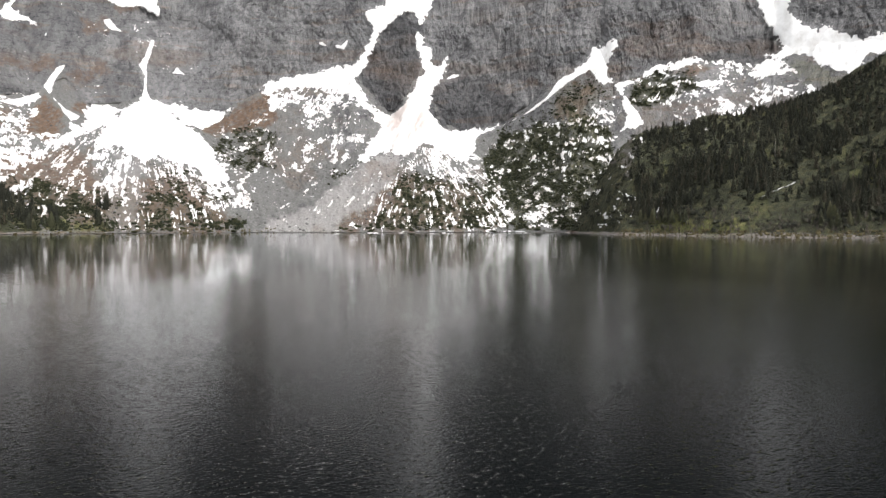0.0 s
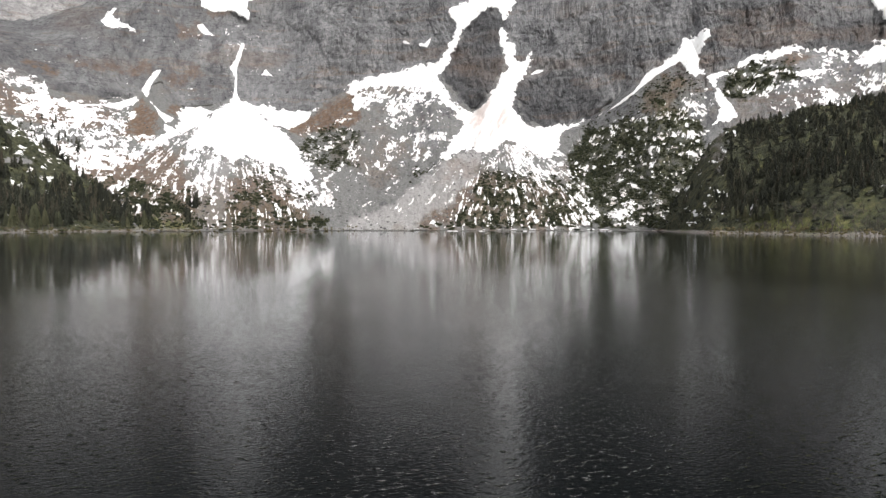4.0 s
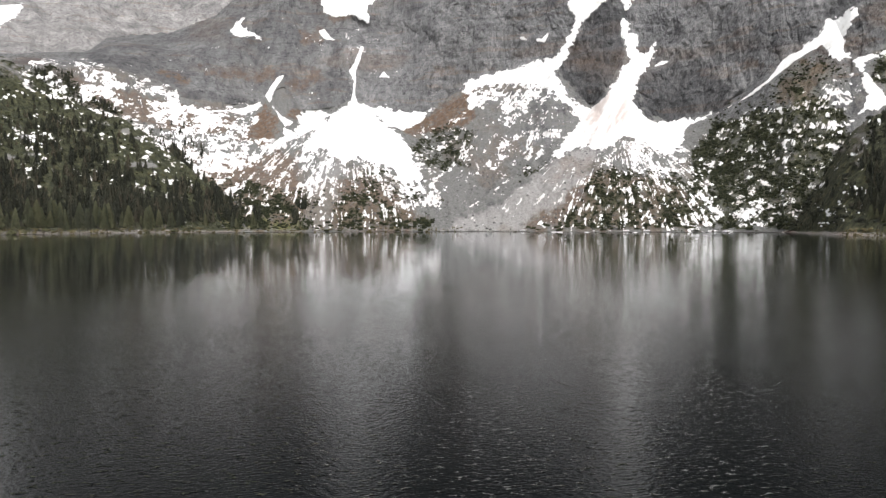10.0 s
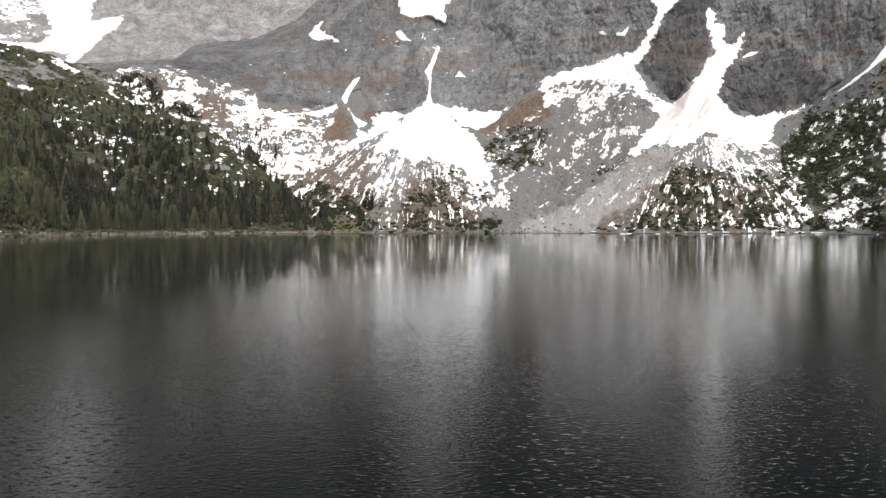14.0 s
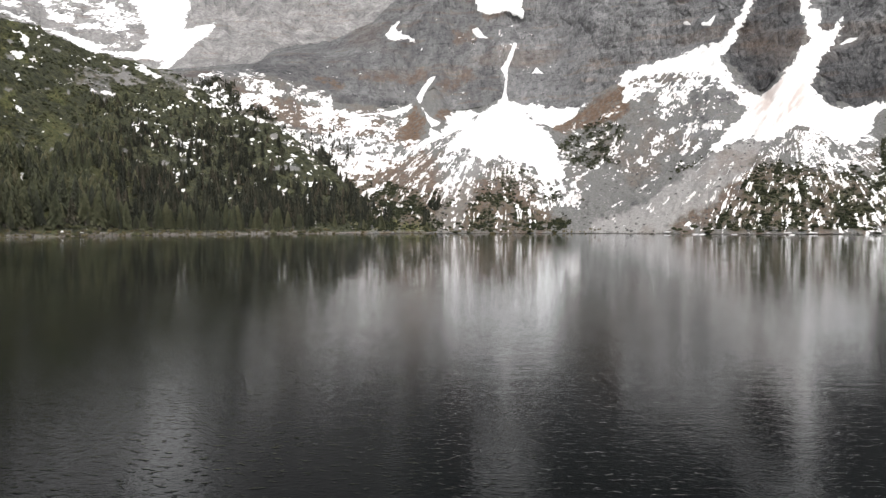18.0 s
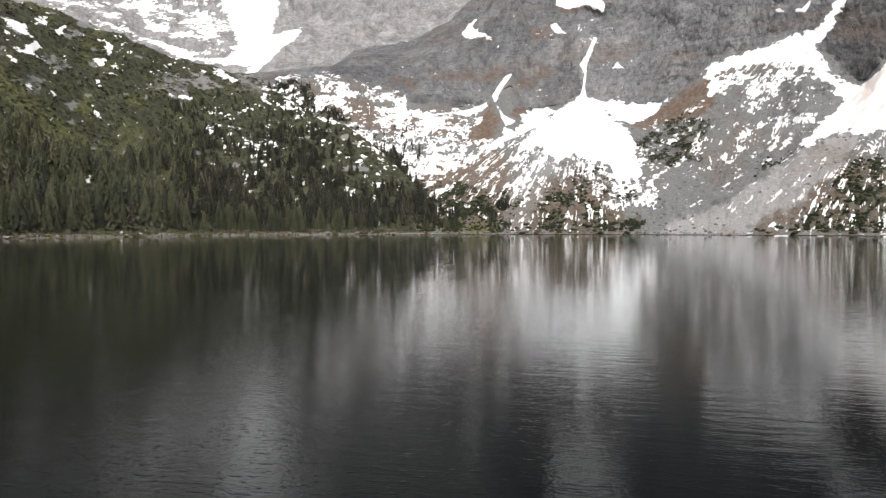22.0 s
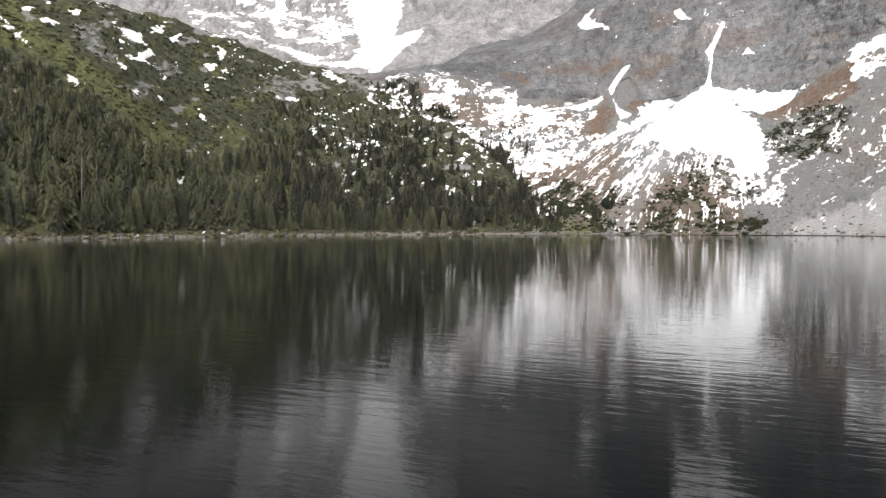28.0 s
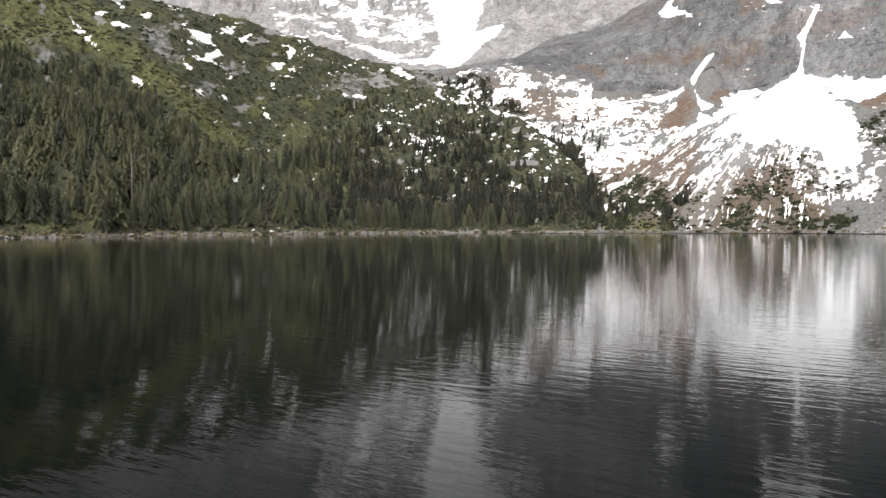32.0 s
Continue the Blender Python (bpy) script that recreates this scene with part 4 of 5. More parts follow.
speckle(MAIN, 0.29, 7, 1, [(-4.69, 140), (-7.09, 114), (-9.23, 95), (-10.79, 80), (-12.73, 61), (-14.29, 42), (-12.02, 18), (-8.84, 29), (-7.28, 41), (-7.02, 81), (-6.12, 104)])
speckle(MAIN, 0.2, 7, 1, [(-7.02, 81), (-5.27, 91), (-2.81, 76), (0.11, 54), (3.03, 47), (3.29, 36), (1.86, 24), (0.05, 5), (-3.07, 5), (-6.76, 5), (-8.91, 18)])
speckle(MAIN, 0.38, 8, 1, [(-7.02, 81), (-5.27, 91), (-2.81, 76), (0.11, 54), (2.38, 41), (0.05, 32), (-2.09, 47), (-3.78, 57), (-6.12, 44), (-7.09, 33)])
speckle(MAIN, 0.4, 9, 0, [(-15.13, 139), (-11.05, 142), (-10.27, 149), (-10.98, 124), (-11.37, 107), (-10.85, 99), (-9.23, 95), (-11.18, 76), (-13.58, 62), (-14.74, 54), (-15.39, 58)])
cover(MAIN, "pale", 0.45, [(-5.27, 89), (-4.1, 77), (-3.78, 66), (-4.88, 41), (-5.53, 5), (-7.02, 5), (-6.25, 29), (-5.6, 60)])
cover(MAIN, "turf", 0.6, [(-10.2, 72), (-7.15, 89), (-7.28, 41), (-8.91, 18), (-12.02, 18), (-14.22, 38)])
cover(MAIN, "turf", 0.6, [(-3.26, 63), (-1.12, 59), (0.18, 41), (-1.32, 19), (-3.46, 29)])
snow(MAIN, "dirty avalanche cone of snow below a forked gully", 2, [(18.15, 265), (18.47, 258), (18.54, 245), (19.12, 241), (19.18, 213), (19.7, 217), (20.48, 231), (20.61, 226), (20.09, 203), (19.18, 180), (18.8, 149), (19.51, 134), (20.35, 124), (22.04, 125), (23.79, 128), (24.5, 132), (24.57, 128), (23.53, 121), (22.62, 117), (22.56, 99), (22.17, 85), (21.13, 75), (19.83, 89), (18.86, 93), (18.02, 100), (17.11, 89), (16.07, 82), (15.29, 89), (14.12, 85), (13.02, 76), (11.98, 74), (12.5, 84), (13.48, 96), (14.19, 112), (14.77, 125), (15.49, 141), (16.72, 156), (17.69, 185), (18.47, 206), (18.21, 230), (17.76, 248)])
speckle(MAIN, 0.4, 6, 2, [(18.86, 93), (21.13, 75), (22.49, 91), (22.95, 65), (23.98, 34), (25.22, 14), (23.79, 8), (21.97, 28), (19.83, 56), (18.54, 73)])
speckle(MAIN, 0.24, 7, 2, [(16.3, 86), (18.8, 91), (20.35, 52), (22.49, 27), (23.98, 1), (17.63, 1), (12.63, 2), (10.8, 6), (13.2, 30), (15.3, 57)])
speckle(MAIN, 0.46, 7, 2, [(16.0, 90), (17.69, 96), (19.83, 82), (20.42, 61), (17.63, 65), (16.2, 60), (15.8, 75)])
speckle(MAIN, 0.06, 6, 2, [(11.98, 74), (14.51, 86), (13.86, 54), (10.43, 22), (6.92, 8), (3.42, 4), (7.51, 37)])
speckle(MAIN, 0.58, 8, 3, [(5.82, 184), (8.48, 204), (12.76, 205), (13.35, 177), (14.71, 146), (15.36, 129), (14.19, 134), (12.89, 156), (10.69, 161), (8.67, 148), (6.4, 152)])
speckle(MAIN, 0.26, 8, 3, [(6.4, 152), (10.69, 161), (14.19, 124), (13.61, 94), (10.49, 75), (9.06, 53), (7.18, 75), (8.35, 117)])
speckle(MAIN, 0.08, 7, 3, [(1.93, 123), (6.4, 146), (7.18, 75), (9.06, 53), (6.14, 30), (3.36, 22), (1.73, 37)])
cover(MAIN, "bush", 0.22, [(27, 128), (28, 152), (30.5, 172), (32.8, 178), (33.6, 150), (32.5, 105), (28.5, 120)])
cover(MAIN, "bush", 0.16, [(22.6, 95), (24.5, 122), (28, 150), (28.5, 120), (25, 100)])
cover(MAIN, "turf", 0.75, [(-23, 175), (-15, 152), (-11, 140), (-12, 112), (-16, 108), (-22, 138)])
cover(MAIN, "lush", 0.12, [(28.85, 166), (31.12, 174), (32.55, 160), (32.61, 95), (30.67, 109), (28.4, 132)])
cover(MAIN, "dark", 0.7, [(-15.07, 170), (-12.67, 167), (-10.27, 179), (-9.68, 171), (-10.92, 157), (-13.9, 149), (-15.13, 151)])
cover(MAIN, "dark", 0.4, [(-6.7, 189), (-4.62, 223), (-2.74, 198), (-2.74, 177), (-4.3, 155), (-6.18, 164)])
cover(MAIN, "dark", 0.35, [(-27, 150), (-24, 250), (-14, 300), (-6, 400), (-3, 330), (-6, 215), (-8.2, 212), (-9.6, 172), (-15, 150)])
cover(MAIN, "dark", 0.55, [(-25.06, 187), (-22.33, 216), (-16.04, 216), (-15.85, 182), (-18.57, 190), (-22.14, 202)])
speckle(MAIN, 0.13, 6, 0, [(29.76, 146), (33.2, 113), (34.1, 63), (31.77, 13), (29.17, 6)])
speckle(MAIN, 0.16, 6, 0, [(34.56, 155), (35.27, 171), (37.02, 182), (40.59, 165), (41.69, 164), (39.16, 146), (36.51, 133)])
# the western edge of the spur: scrub, brown rock and leftover snow in place of forest
SPUR["cover"]["wood"] *= np.clip((SPUR["az"] - 32.8) / 2.2, 0.08, 1)[None, :]
cover(SPUR, "bush", 1.0, [(29, 5), (30, 40), (33.3, 76), (35.2, 90), (35.8, 60), (34.8, 20), (32, 3)])
cover(SPUR, "turf", 0.75, [(31.2, 30), (32.6, 62), (34.2, 84), (35.0, 80), (33.9, 52), (32.4, 24)])
cover(SPUR, "rock", 0.7, [(33.2, 62), (34.2, 82), (34.8, 70), (33.9, 48)])
speckle(SPUR, 0.07, 6, 0, [(29, 5), (30, 40), (33.3, 76), (35.2, 90), (35.6, 60), (34.2, 20), (32, 3)])
speckle(SPUR, 0.03, 6, 0, [(35, 86), (42, 95), (42, 70), (37, 60)])
# bare scree stays clear of growth
for key, share in (("turf", 0.9), ("green", 0.8), ("bush", 0.95)):
    MAIN["cover"][key] *= 1 - share * MAIN["cover"]["pale"]
# snow fills the gullies and lies smooth over the rock
fill = np.clip(MAIN["snow"] / 6 + 0.9, 0, 0.9)
for _ in range(5):
    for axis in (0, 1):
        fill = 0.5 * fill + 0.25 * (np.roll(fill, 1, axis) + np.roll(fill, -1, axis))
MAIN["r"] = MAIN["r"] + made[4] * fill
MAIN["p"] = xyz(MAIN["az"], MAIN["r"], MAIN["z"])
normal = np.cross(np.gradient(MAIN["p"], axis=1), np.gradient(MAIN["p"], axis=0))
MAIN["n"] = normal / (np.linalg.norm(normal, axis=-1, keepdims=True) + 1e-9)
for sf in (MAIN, LEFT, SPUR):
    sf["clump"] = np.clip(1.3 * fbm(sf["x"] / 10, sf["z"] / 6.5, 4, 131, 0.66) + 0.55, 0, 1)
MAIN["cover"]["green"] = np.maximum(MAIN["cover"]["green"] * 0.5, np.clip(MAIN["cover"]["bush"] * MAIN["clump"] * 1.6 - 0.15 + 2.4 * np.clip(MAIN["cover"]["bush"] - 0.66, 0, 1), 0, 0.94))
# bands of turf on the ledges, a pale strip of stones and dry grass along the shores
MAIN["cover"]["turf"] = np.maximum(MAIN["cover"]["turf"], np.clip(fbm(MAIN["x"] / 110, MAIN["z"] / 26, 2, 101) - 0.3, 0, 0.4) * 0.8 * (MAIN["cover"]["scree"] < 0.5))
MAIN["cover"]["turf"] = np.maximum(MAIN["cover"]["turf"], np.clip(fbm(MAIN["x"] / 45, MAIN["z"] / 30, 4, 103) - 0.25, 0, 0.5) * 0.8 * MAIN["cover"]["scree"])
for sf in (MAIN, LEFT, SPUR):
    strip = np.clip((2.1 + 0.9 * sf["rough"] - sf["z"]) / 0.8, 0, 1)
    sf["cover"]["green"] *= 1 - strip
    sf["cover"]["lush"] *= 1 - 0.8 * strip
    sf["cover"]["scree"] = np.maximum(sf["cover"]["scree"], strip)
    if sf is not MAIN:
        sf["cover"]["pale"] = np.maximum(sf["cover"]["pale"], 0.55 * strip)
        sf["cover"]["turf"] = np.maximum(sf["cover"]["turf"] * (1 - strip), 0.45 * strip)
for sf in (LEFT, SPUR):
    sf["cover"]["lush"] = np.maximum(sf["cover"]["lush"], np.clip(fbm(sf["x"] / 26, sf["z"] / 17, 4, 107) - (0.6 if sf is SPUR else 0.2), 0, 0.6) * (1 if sf is SPUR else np.clip((-29 - sf["az"]) / 5, 0, 1)))
    sf["cover"]["turf"] = np.maximum(sf["cover"]["turf"], np.clip(fbm(sf["x"] / 20, sf["z"] / 13, 4, 109) - (0.02 if sf is LEFT else 0.15), 0, 0.4) * 1.8)
    if sf is LEFT:
        crag = fbm(sf["x"] / 15, sf["z"] / 9, 4, 113) - 0.25 * fbm(sf["x"] / 60, sf["z"] / 40, 2, 115)
        sf["cover"]["rock"] = np.maximum(sf["cover"]["rock"], np.clip((crag - 0.7) * 9, 0, 0.9) * (sf["z"] > 60))
    bare = sf["cover"]["rock"]
    if sf is LEFT:
        sf["cover"]["pale"] = np.maximum(sf["cover"]["pale"], 0.55 * bare)
    for key in ("green", "lush", "turf"):
        sf["cover"][key] *= 1 - bare
    sf["cover"]["scree"] = np.maximum(sf["cover"]["scree"], 0.3 * bare)
# reddish dirt near the cone's apex; the cone's grey shading is tinted in too
apex = np.hypot(MAIN["x"] - 17.0 * 17.5, (MAIN["z"] - 130) * 1.2)
MAIN["dust_shade"] = np.clip(1.2 - apex / 70, 0, 1) * np.clip(fbm((MAIN["x"] - 0.5 * MAIN["z"]) / 7, MAIN["z"] / 26, 4, 111) + 0.3, 0, 1)
for sf in (MAIN, LEFT, FAR):
    # the thin, melting edges are dirty
    sf["dust_shade"] = np.maximum(sf["dust_shade"], np.clip(0.7 - sf["snow"] / 1.6, 0, 0.6) * np.clip(0.5 + 0.7 * sf["rough"], 0.05, 1))


def setting(name, me, label, category="terrain"):
    return tagged(new(name, me), label, category, kind="structure")


def ground_mesh(name, sf, mat):
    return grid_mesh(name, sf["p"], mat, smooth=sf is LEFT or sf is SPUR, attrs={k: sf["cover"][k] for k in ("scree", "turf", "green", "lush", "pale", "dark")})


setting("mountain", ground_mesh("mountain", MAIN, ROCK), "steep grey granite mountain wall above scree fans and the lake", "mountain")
setting("hillside", ground_mesh("hillside", LEFT, ROCK), "steep wooded hillside with green dwarf pine and rock outcrops", "hillside")
setting("spur", ground_mesh("spur", SPUR, ROCK), "dark wooded spur that runs down to the lake", "hillside")
setting("far_mountain", ground_mesh("far_mountain", FAR, HAZY_ROCK), "distant granite wall with snow gullies, its colour lightened for haze", "mountain")


def islands(keep):
    """A number for each connected piece of a mask; 0 outside."""
    lab = np.where(keep, np.arange(1, keep.size + 1).reshape(keep.shape), 0)
    for _ in range(400):
        old = lab.copy()
        for axis in (0, 1):
            for flip in (False, True):
                v = np.moveaxis(lab, axis, 0)
                v = v[::-1] if flip else v
                k = np.moveaxis(keep, axis, 0)
                k = k[::-1] if flip else k
                for n in range(1, len(v)):
                    v[n] = np.where(k[n], np.maximum(v[n], v[n - 1] * k[n - 1]), 0)
        if np.array_equal(old, lab):
            break
    return lab


def snow_objects(sf, where, single):
    """Each large field and each of the larger leftover patches is an object; the crumbs are one."""
    s = np.minimum(sf["snow"], (sf["z"] - 2.5) * 0.5 + 4 * sf["fray"] if sf is MAIN else (sf["z"] - 1.6) * 2)
    p = sf["p"] + sf["n"] * np.clip(0.2 * s, -0.5, 0.18)[..., None]
    top = np.maximum(np.maximum(s[:-1, :-1], s[1:, :-1]), np.maximum(s[:-1, 1:], s[1:, 1:]))
    own = sf["owner"][:-1, :-1]
    crumbs = np.zeros(own.shape, bool)
    for k, label in enumerate([None] + sf["names"]):
        keep = (top > -0.5) & (own == k)
        if keep.sum() < 3:
            continue
        lab = islands(keep)
        ids, sizes = np.unique(lab[keep], return_counts=True)
        order = np.argsort(-sizes)[: 1 if k else single]
        big = ids[order] if k else ids[order][sizes[order] > 60]
        for n in big:
            me = grid_mesh("snowfield", p, SNOW, lab == n, {"dust_shade": sf["dust_shade"]})
            tagged(new("snowfield" if k else "snow_patch", me), label or "leftover patch of old snow on the " + where, "snow", "snowfields of the valley" if k else "snow patches on the " + where)
        crumbs |= keep & ~np.isin(lab, big)
    if crumbs.any():
        me = grid_mesh("snow_crumbs", p, SNOW, crumbs, {"dust_shade": sf["dust_shade"]})
        tagged(new("snow_crumbs", me), "scattered small leftover snow patches on the " + where, "snow", kind="stuff")


snow_objects(MAIN, "scree fans", 150)
snow_objects(LEFT, "wooded hillside", 70)
snow_objects(SPUR, "dark spur", 10)
snow_objects(FAR, "distant wall", 40)


def plain_cover(r, green):
    return {"scree": 0 * r, "turf": 0 * r, "green": 0 * r + green, "lush": 0 * r, "pale": 0 * r, "dark": 0 * r}


gaz = np.linspace(0, 360, 121)
gr = np.linspace(1, 4600, 24)[:, None] + 0 * gaz[None, :]
setting("ground", grid_mesh("ground", xyz(gaz, gr, -14 - 0.002 * gr), ROCK, attrs=plain_cover(gr, 1)), "dark valley floor under the lake and hills", "ground")
baz = np.linspace(66, 294, 240)
o = 0 * baz
br, bz = profile_grid(baz, [(o + 240, o - 8), (o + 270 + 50 * np.abs(np.cos(np.radians(baz))), o), (o + 620, o + 55), (o + 1500, o + 260), (o + 3000, o + 300)], (4, 20, 16, 6))
bz = bz + np.clip(bz / 20, 0, 1) * 16 * fbm(baz[None, :] / 9, br / 160, 4, 71)
setting("valley_side", grid_mesh("valley_side", xyz(baz, br, bz), ROCK, attrs=plain_cover(br, 1)), "low green valley side that closes the lake", "hillside")
wx, wy = np.meshgrid(np.linspace(-800, 800, 17), np.linspace(-800, 800, 17))
setting("water", grid_mesh("water", np.stack([wx, wy, 0 * wx], -1), WATER), "dark mountain lake with fine ripples and streaked reflections", "lake")


# ---- trees, bushes, stones ----
rng = np.random.default_rng(7)


def merged(pieces):
    """Vertices and triangles of several (vertices, triangles) as one."""
    vs, fs, n = [], [], 0
    for v, f in pieces:
        vs.append(v)
        fs.append(np.asarray(f) + n)
        n += len(v)
    return np.concatenate(vs), np.concatenate(fs)


def trunk_shape(height, radius, sides=5, bend=0.0):
    levels = np.array([0.0, 0.35, 0.7, 1.0])
    a = np.arange(sides) * 2 * np.pi / sides
    v = np.concatenate([np.stack([radius * (1 - 0.9 * q) * np.cos(a) + bend * q * q, radius * (1 - 0.9 * q) * np.sin(a), 0 * a + q * height], 1) for q in levels])
    f = []
    for k in range(len(levels) - 1):
        for i in range(sides):
            b, c = k * sides + i, k * sides + (i + 1) % sides
            f += [(b, c, c + sides), (b, c + sides, b + sides)]
    return v, np.array(f)


def spruce_crown(boughs, seed, slim=1.0):
    """Drooping boughs set in a spiral round a thin core, on a stem one unit tall; uneven, with gaps."""
    g = np.random.default_rng(seed)
    n = np.arange(boughs)
    q = 0.1 + 0.88 * ((n + g.uniform(0, 1, boughs)) / boughs) ** 0.85
    a = n * 2.399963 + g.normal(0, 0.35, boughs)
    lean = 1 + 0.18 * np.sin(a - g.uniform(0, 6))
    length = slim * lean * (0.15 * (1 - q) ** 0.62 + 0.008) * g.uniform(0.65, 1.2, boughs)
    drop = length * g.uniform(0.35, 0.75, boughs)
    half = length * g.uniform(0.2, 0.36, boughs)
    c, s = np.cos(a), np.sin(a)
    root = np.stack([0 * c, 0 * c, q + 0.02], 1)
    tip = np.stack([length * c, length * s, q - drop], 1)
    mid = np.stack([0.6 * length * c, 0.6 * length * s, q - 0.25 * drop], 1)
    side = np.stack([-s * half, c * half, -0.3 * half], 1)
    v = np.stack([root, mid - side, tip, mid + side * (1, 1, -1)], 1).reshape(-1, 3)
    f = (np.array([[0, 1, 2], [0, 2, 3]])[None] + 4 * n[:, None, None]).reshape(-1, 3)
    ring = np.arange(5) * 2 * np.pi / 5
    core = np.concatenate([np.stack([0.075 * slim * np.cos(ring), 0.075 * slim * np.sin(ring), 0 * ring + 0.1], 1), [[0, 0, 1.0]]])
    return merged([(v, f), (core, np.array([[k, (k + 1) % 5, 5] for k in range(5)]))])


def bush_shape(seed, tufts=4):
    """A low mound of upturned dwarf-pine boughs, one unit across."""
    g = np.random.default_rng(seed)
    out = []
    for _ in range(tufts):
        a, q = g.uniform(0, 2 * np.pi), g.uniform(0, 1) ** 0.5
        base = np.array([0.36 * q * np.cos(a), 0.36 * q * np.sin(a), -0.05])
        h, rad = g.uniform(0.5, 0.8) * (1.15 - 0.5 * q), g.uniform(0.2, 0.32)
        lean = np.array([np.cos(a), np.sin(a), 0]) * 0.2 * q
        b = np.arange(3) * 2 * np.pi / 3 + g.uniform(0, 2)
        low = base + np.stack([rad * np.cos(b), rad * np.sin(b), 0.04 * g.uniform(-1, 1, 3)], 1)
        mid = base + lean * 0.6 + np.stack([rad * 0.9 * np.cos(b + 0.5), rad * 0.9 * np.sin(b + 0.5), h * g.uniform(0.4, 0.75, 3)], 1)
        v = np.concatenate([low, mid, [base + lean + (0, 0, h)]])
        f = [t for i in range(3) for t in ((i, (i + 1) % 3, 3 + i), ((i + 1) % 3, 3 + (i + 1) % 3, 3 + i), (3 + i, 3 + (i + 1) % 3, 6))]
        out.append((v, np.array(f)))
    return merged(out)


def stone_shape(seed, cuts=2):
    g = np.random.default_rng(seed)
    bm = bmesh.new()
    bmesh.ops.create_icosphere(bm, subdivisions=cuts, radius=0.5)
    planes = g.normal(size=(9, 3))
    planes /= np.linalg.norm(planes, axis=1)[:, None]
    for v in bm.verts:
        c = np.array(v.co)
        for n in planes:
            over = c @ n - 0.36
            if over > 0:
                c = c - n * over
        v.co = c * (1.25, 0.95, 0.8) * (1 + 0.04 * g.normal())
    v = np.array([q.co[:] for q in bm.verts])
    f = np.array([[q.index for q in face.verts] for face in bm.faces])
    bm.free()
    return v, f


def scatter(sf, weight, count, low=1.5, high=900.0):
    """Places on a surface, thicker where weight is greater, with their heights."""
    p, z = sf["p"][: sf["rows"]], sf["z"][: sf["rows"]]
    w = weight[: sf["rows"]] * (z > low) * (z < high)
    area = np.abs(np.gradient(sf["r"][: sf["rows"]], axis=0)) * sf["r"][: sf["rows"]]
    w = np.clip(w * area, 0, None).ravel()
    c = np.cumsum(w)
    at = np.searchsorted(c, rng.uniform(0, c[-1], count))
    i, j = np.unravel_index(np.minimum(at, len(w) - 1), z.shape)
    i1, j1 = np.minimum(i + 1, z.shape[0] - 1), np.minimum(j + 1, z.shape[1] - 1)
    a, b = rng.uniform(0, 1, count)[:, None], rng.uniform(0, 1, count)[:, None]
    return p[i, j] + a * (p[i1, j] - p[i, j]) + b * (p[i, j1] - p[i, j])


def crowd(name, shapes, places, sizes, mat, widths=None):
    """One mesh of many copies of a few shapes, each turned and sized, with a tint of its own."""
    pieces, tints = [], []
    turns = rng.uniform(0, 2 * np.pi, len(places))
    tint = rng.uniform(0, 1, len(places))
    kind = rng.integers(0, len(shapes), len(places))
    widths = sizes if widths is None else widths
    n = 0
    for k, (v, f) in enumerate(shapes):
        m = np.flatnonzero(kind == k)
        if not len(m):
            continue
        c, s = np.cos(turns[m])[:, None], np.sin(turns[m])[:, None]
        x = (v[None, :, 0] * c - v[None, :, 1] * s) * widths[m][:, None] + places[m][:, :1]
        y = (v[None, :, 0] * s + v[None, :, 1] * c) * widths[m][:, None] + places[m][:, 1:2]
        z = v[None, :, 2] * sizes[m][:, None] + places[m][:, 2:]
        vs = np.stack([x, y, z], -1).reshape(-1, 3)
        fs = (np.asarray(f)[None] + (np.arange(len(m)) * len(v))[:, None, None]).reshape(-1, 3)
        pieces.append((vs, fs))
        tints.append(np.repeat(tint[m], len(v)))
    v, f = merged(pieces)
    return quad_mesh(name, v, f, mat, {"tint": np.concatenate(tints)}, smooth=False)


def part(name, me, parent, label="", m=None):
    ob = new(name, me)
    ob.parent = parent
    if m is not None:
        ob.matrix_local = m
    return tagged(ob, label) if label else ob


def snowless(sf):
    return np.clip(-sf["snow"], 0, 1) * (1 - sf["cover"]["rock"])


SPRUCES = [spruce_crown(140, k, s) for k, s in ((1, 1.9), (2, 1.5), (3, 2.2), (4, 1.7))]
FOREST = [merged([s, trunk_shape(0.9, 0.018, 3)]) for s in SPRUCES]
SMALL = [merged([spruce_crown(60, 20 + k, 1.7), trunk_shape(0.9, 0.018, 3)]) for k in range(4)]
BUSHES = [bush_shape(k) for k in range(5)]
STONES = [stone_shape(k) for k in range(6)]
PEBBLES = [stone_shape(10 + k, 1) for k in range(4)]


def tree_sizes(p, tall, small):
    h = small + (tall - small) * np.clip(1 - p[:, 2] / 110, 0.0, 1) 
    return h * rng.uniform(0.4, 1.2, len(p))


# the spruces nearest the water as single trees, the rest as forest
def wood(sf, count, tall, small, name, label, singles, needles, where=1.0):
    p = scatter(sf, where * sf["cover"]["wood"] * (0.28 + np.clip(1.5 * fbm(sf["x"] / 32, sf["z"] / 20, 4, 121) + 0.35, 0, 1)) * snowless(sf), count, 2.2)
    h = tree_sizes(p, tall, small)
    order = np.argsort(p[:, 2])
    near, rest = order[:singles], order[singles:]
    tagged(new(name, crowd(name, SMALL if needles is SHADED_NEEDLES else FOREST, p[rest] - (0, 0, 0.4), h[rest], needles)), label, "forest", kind="stuff")
    return p[near], h[near]


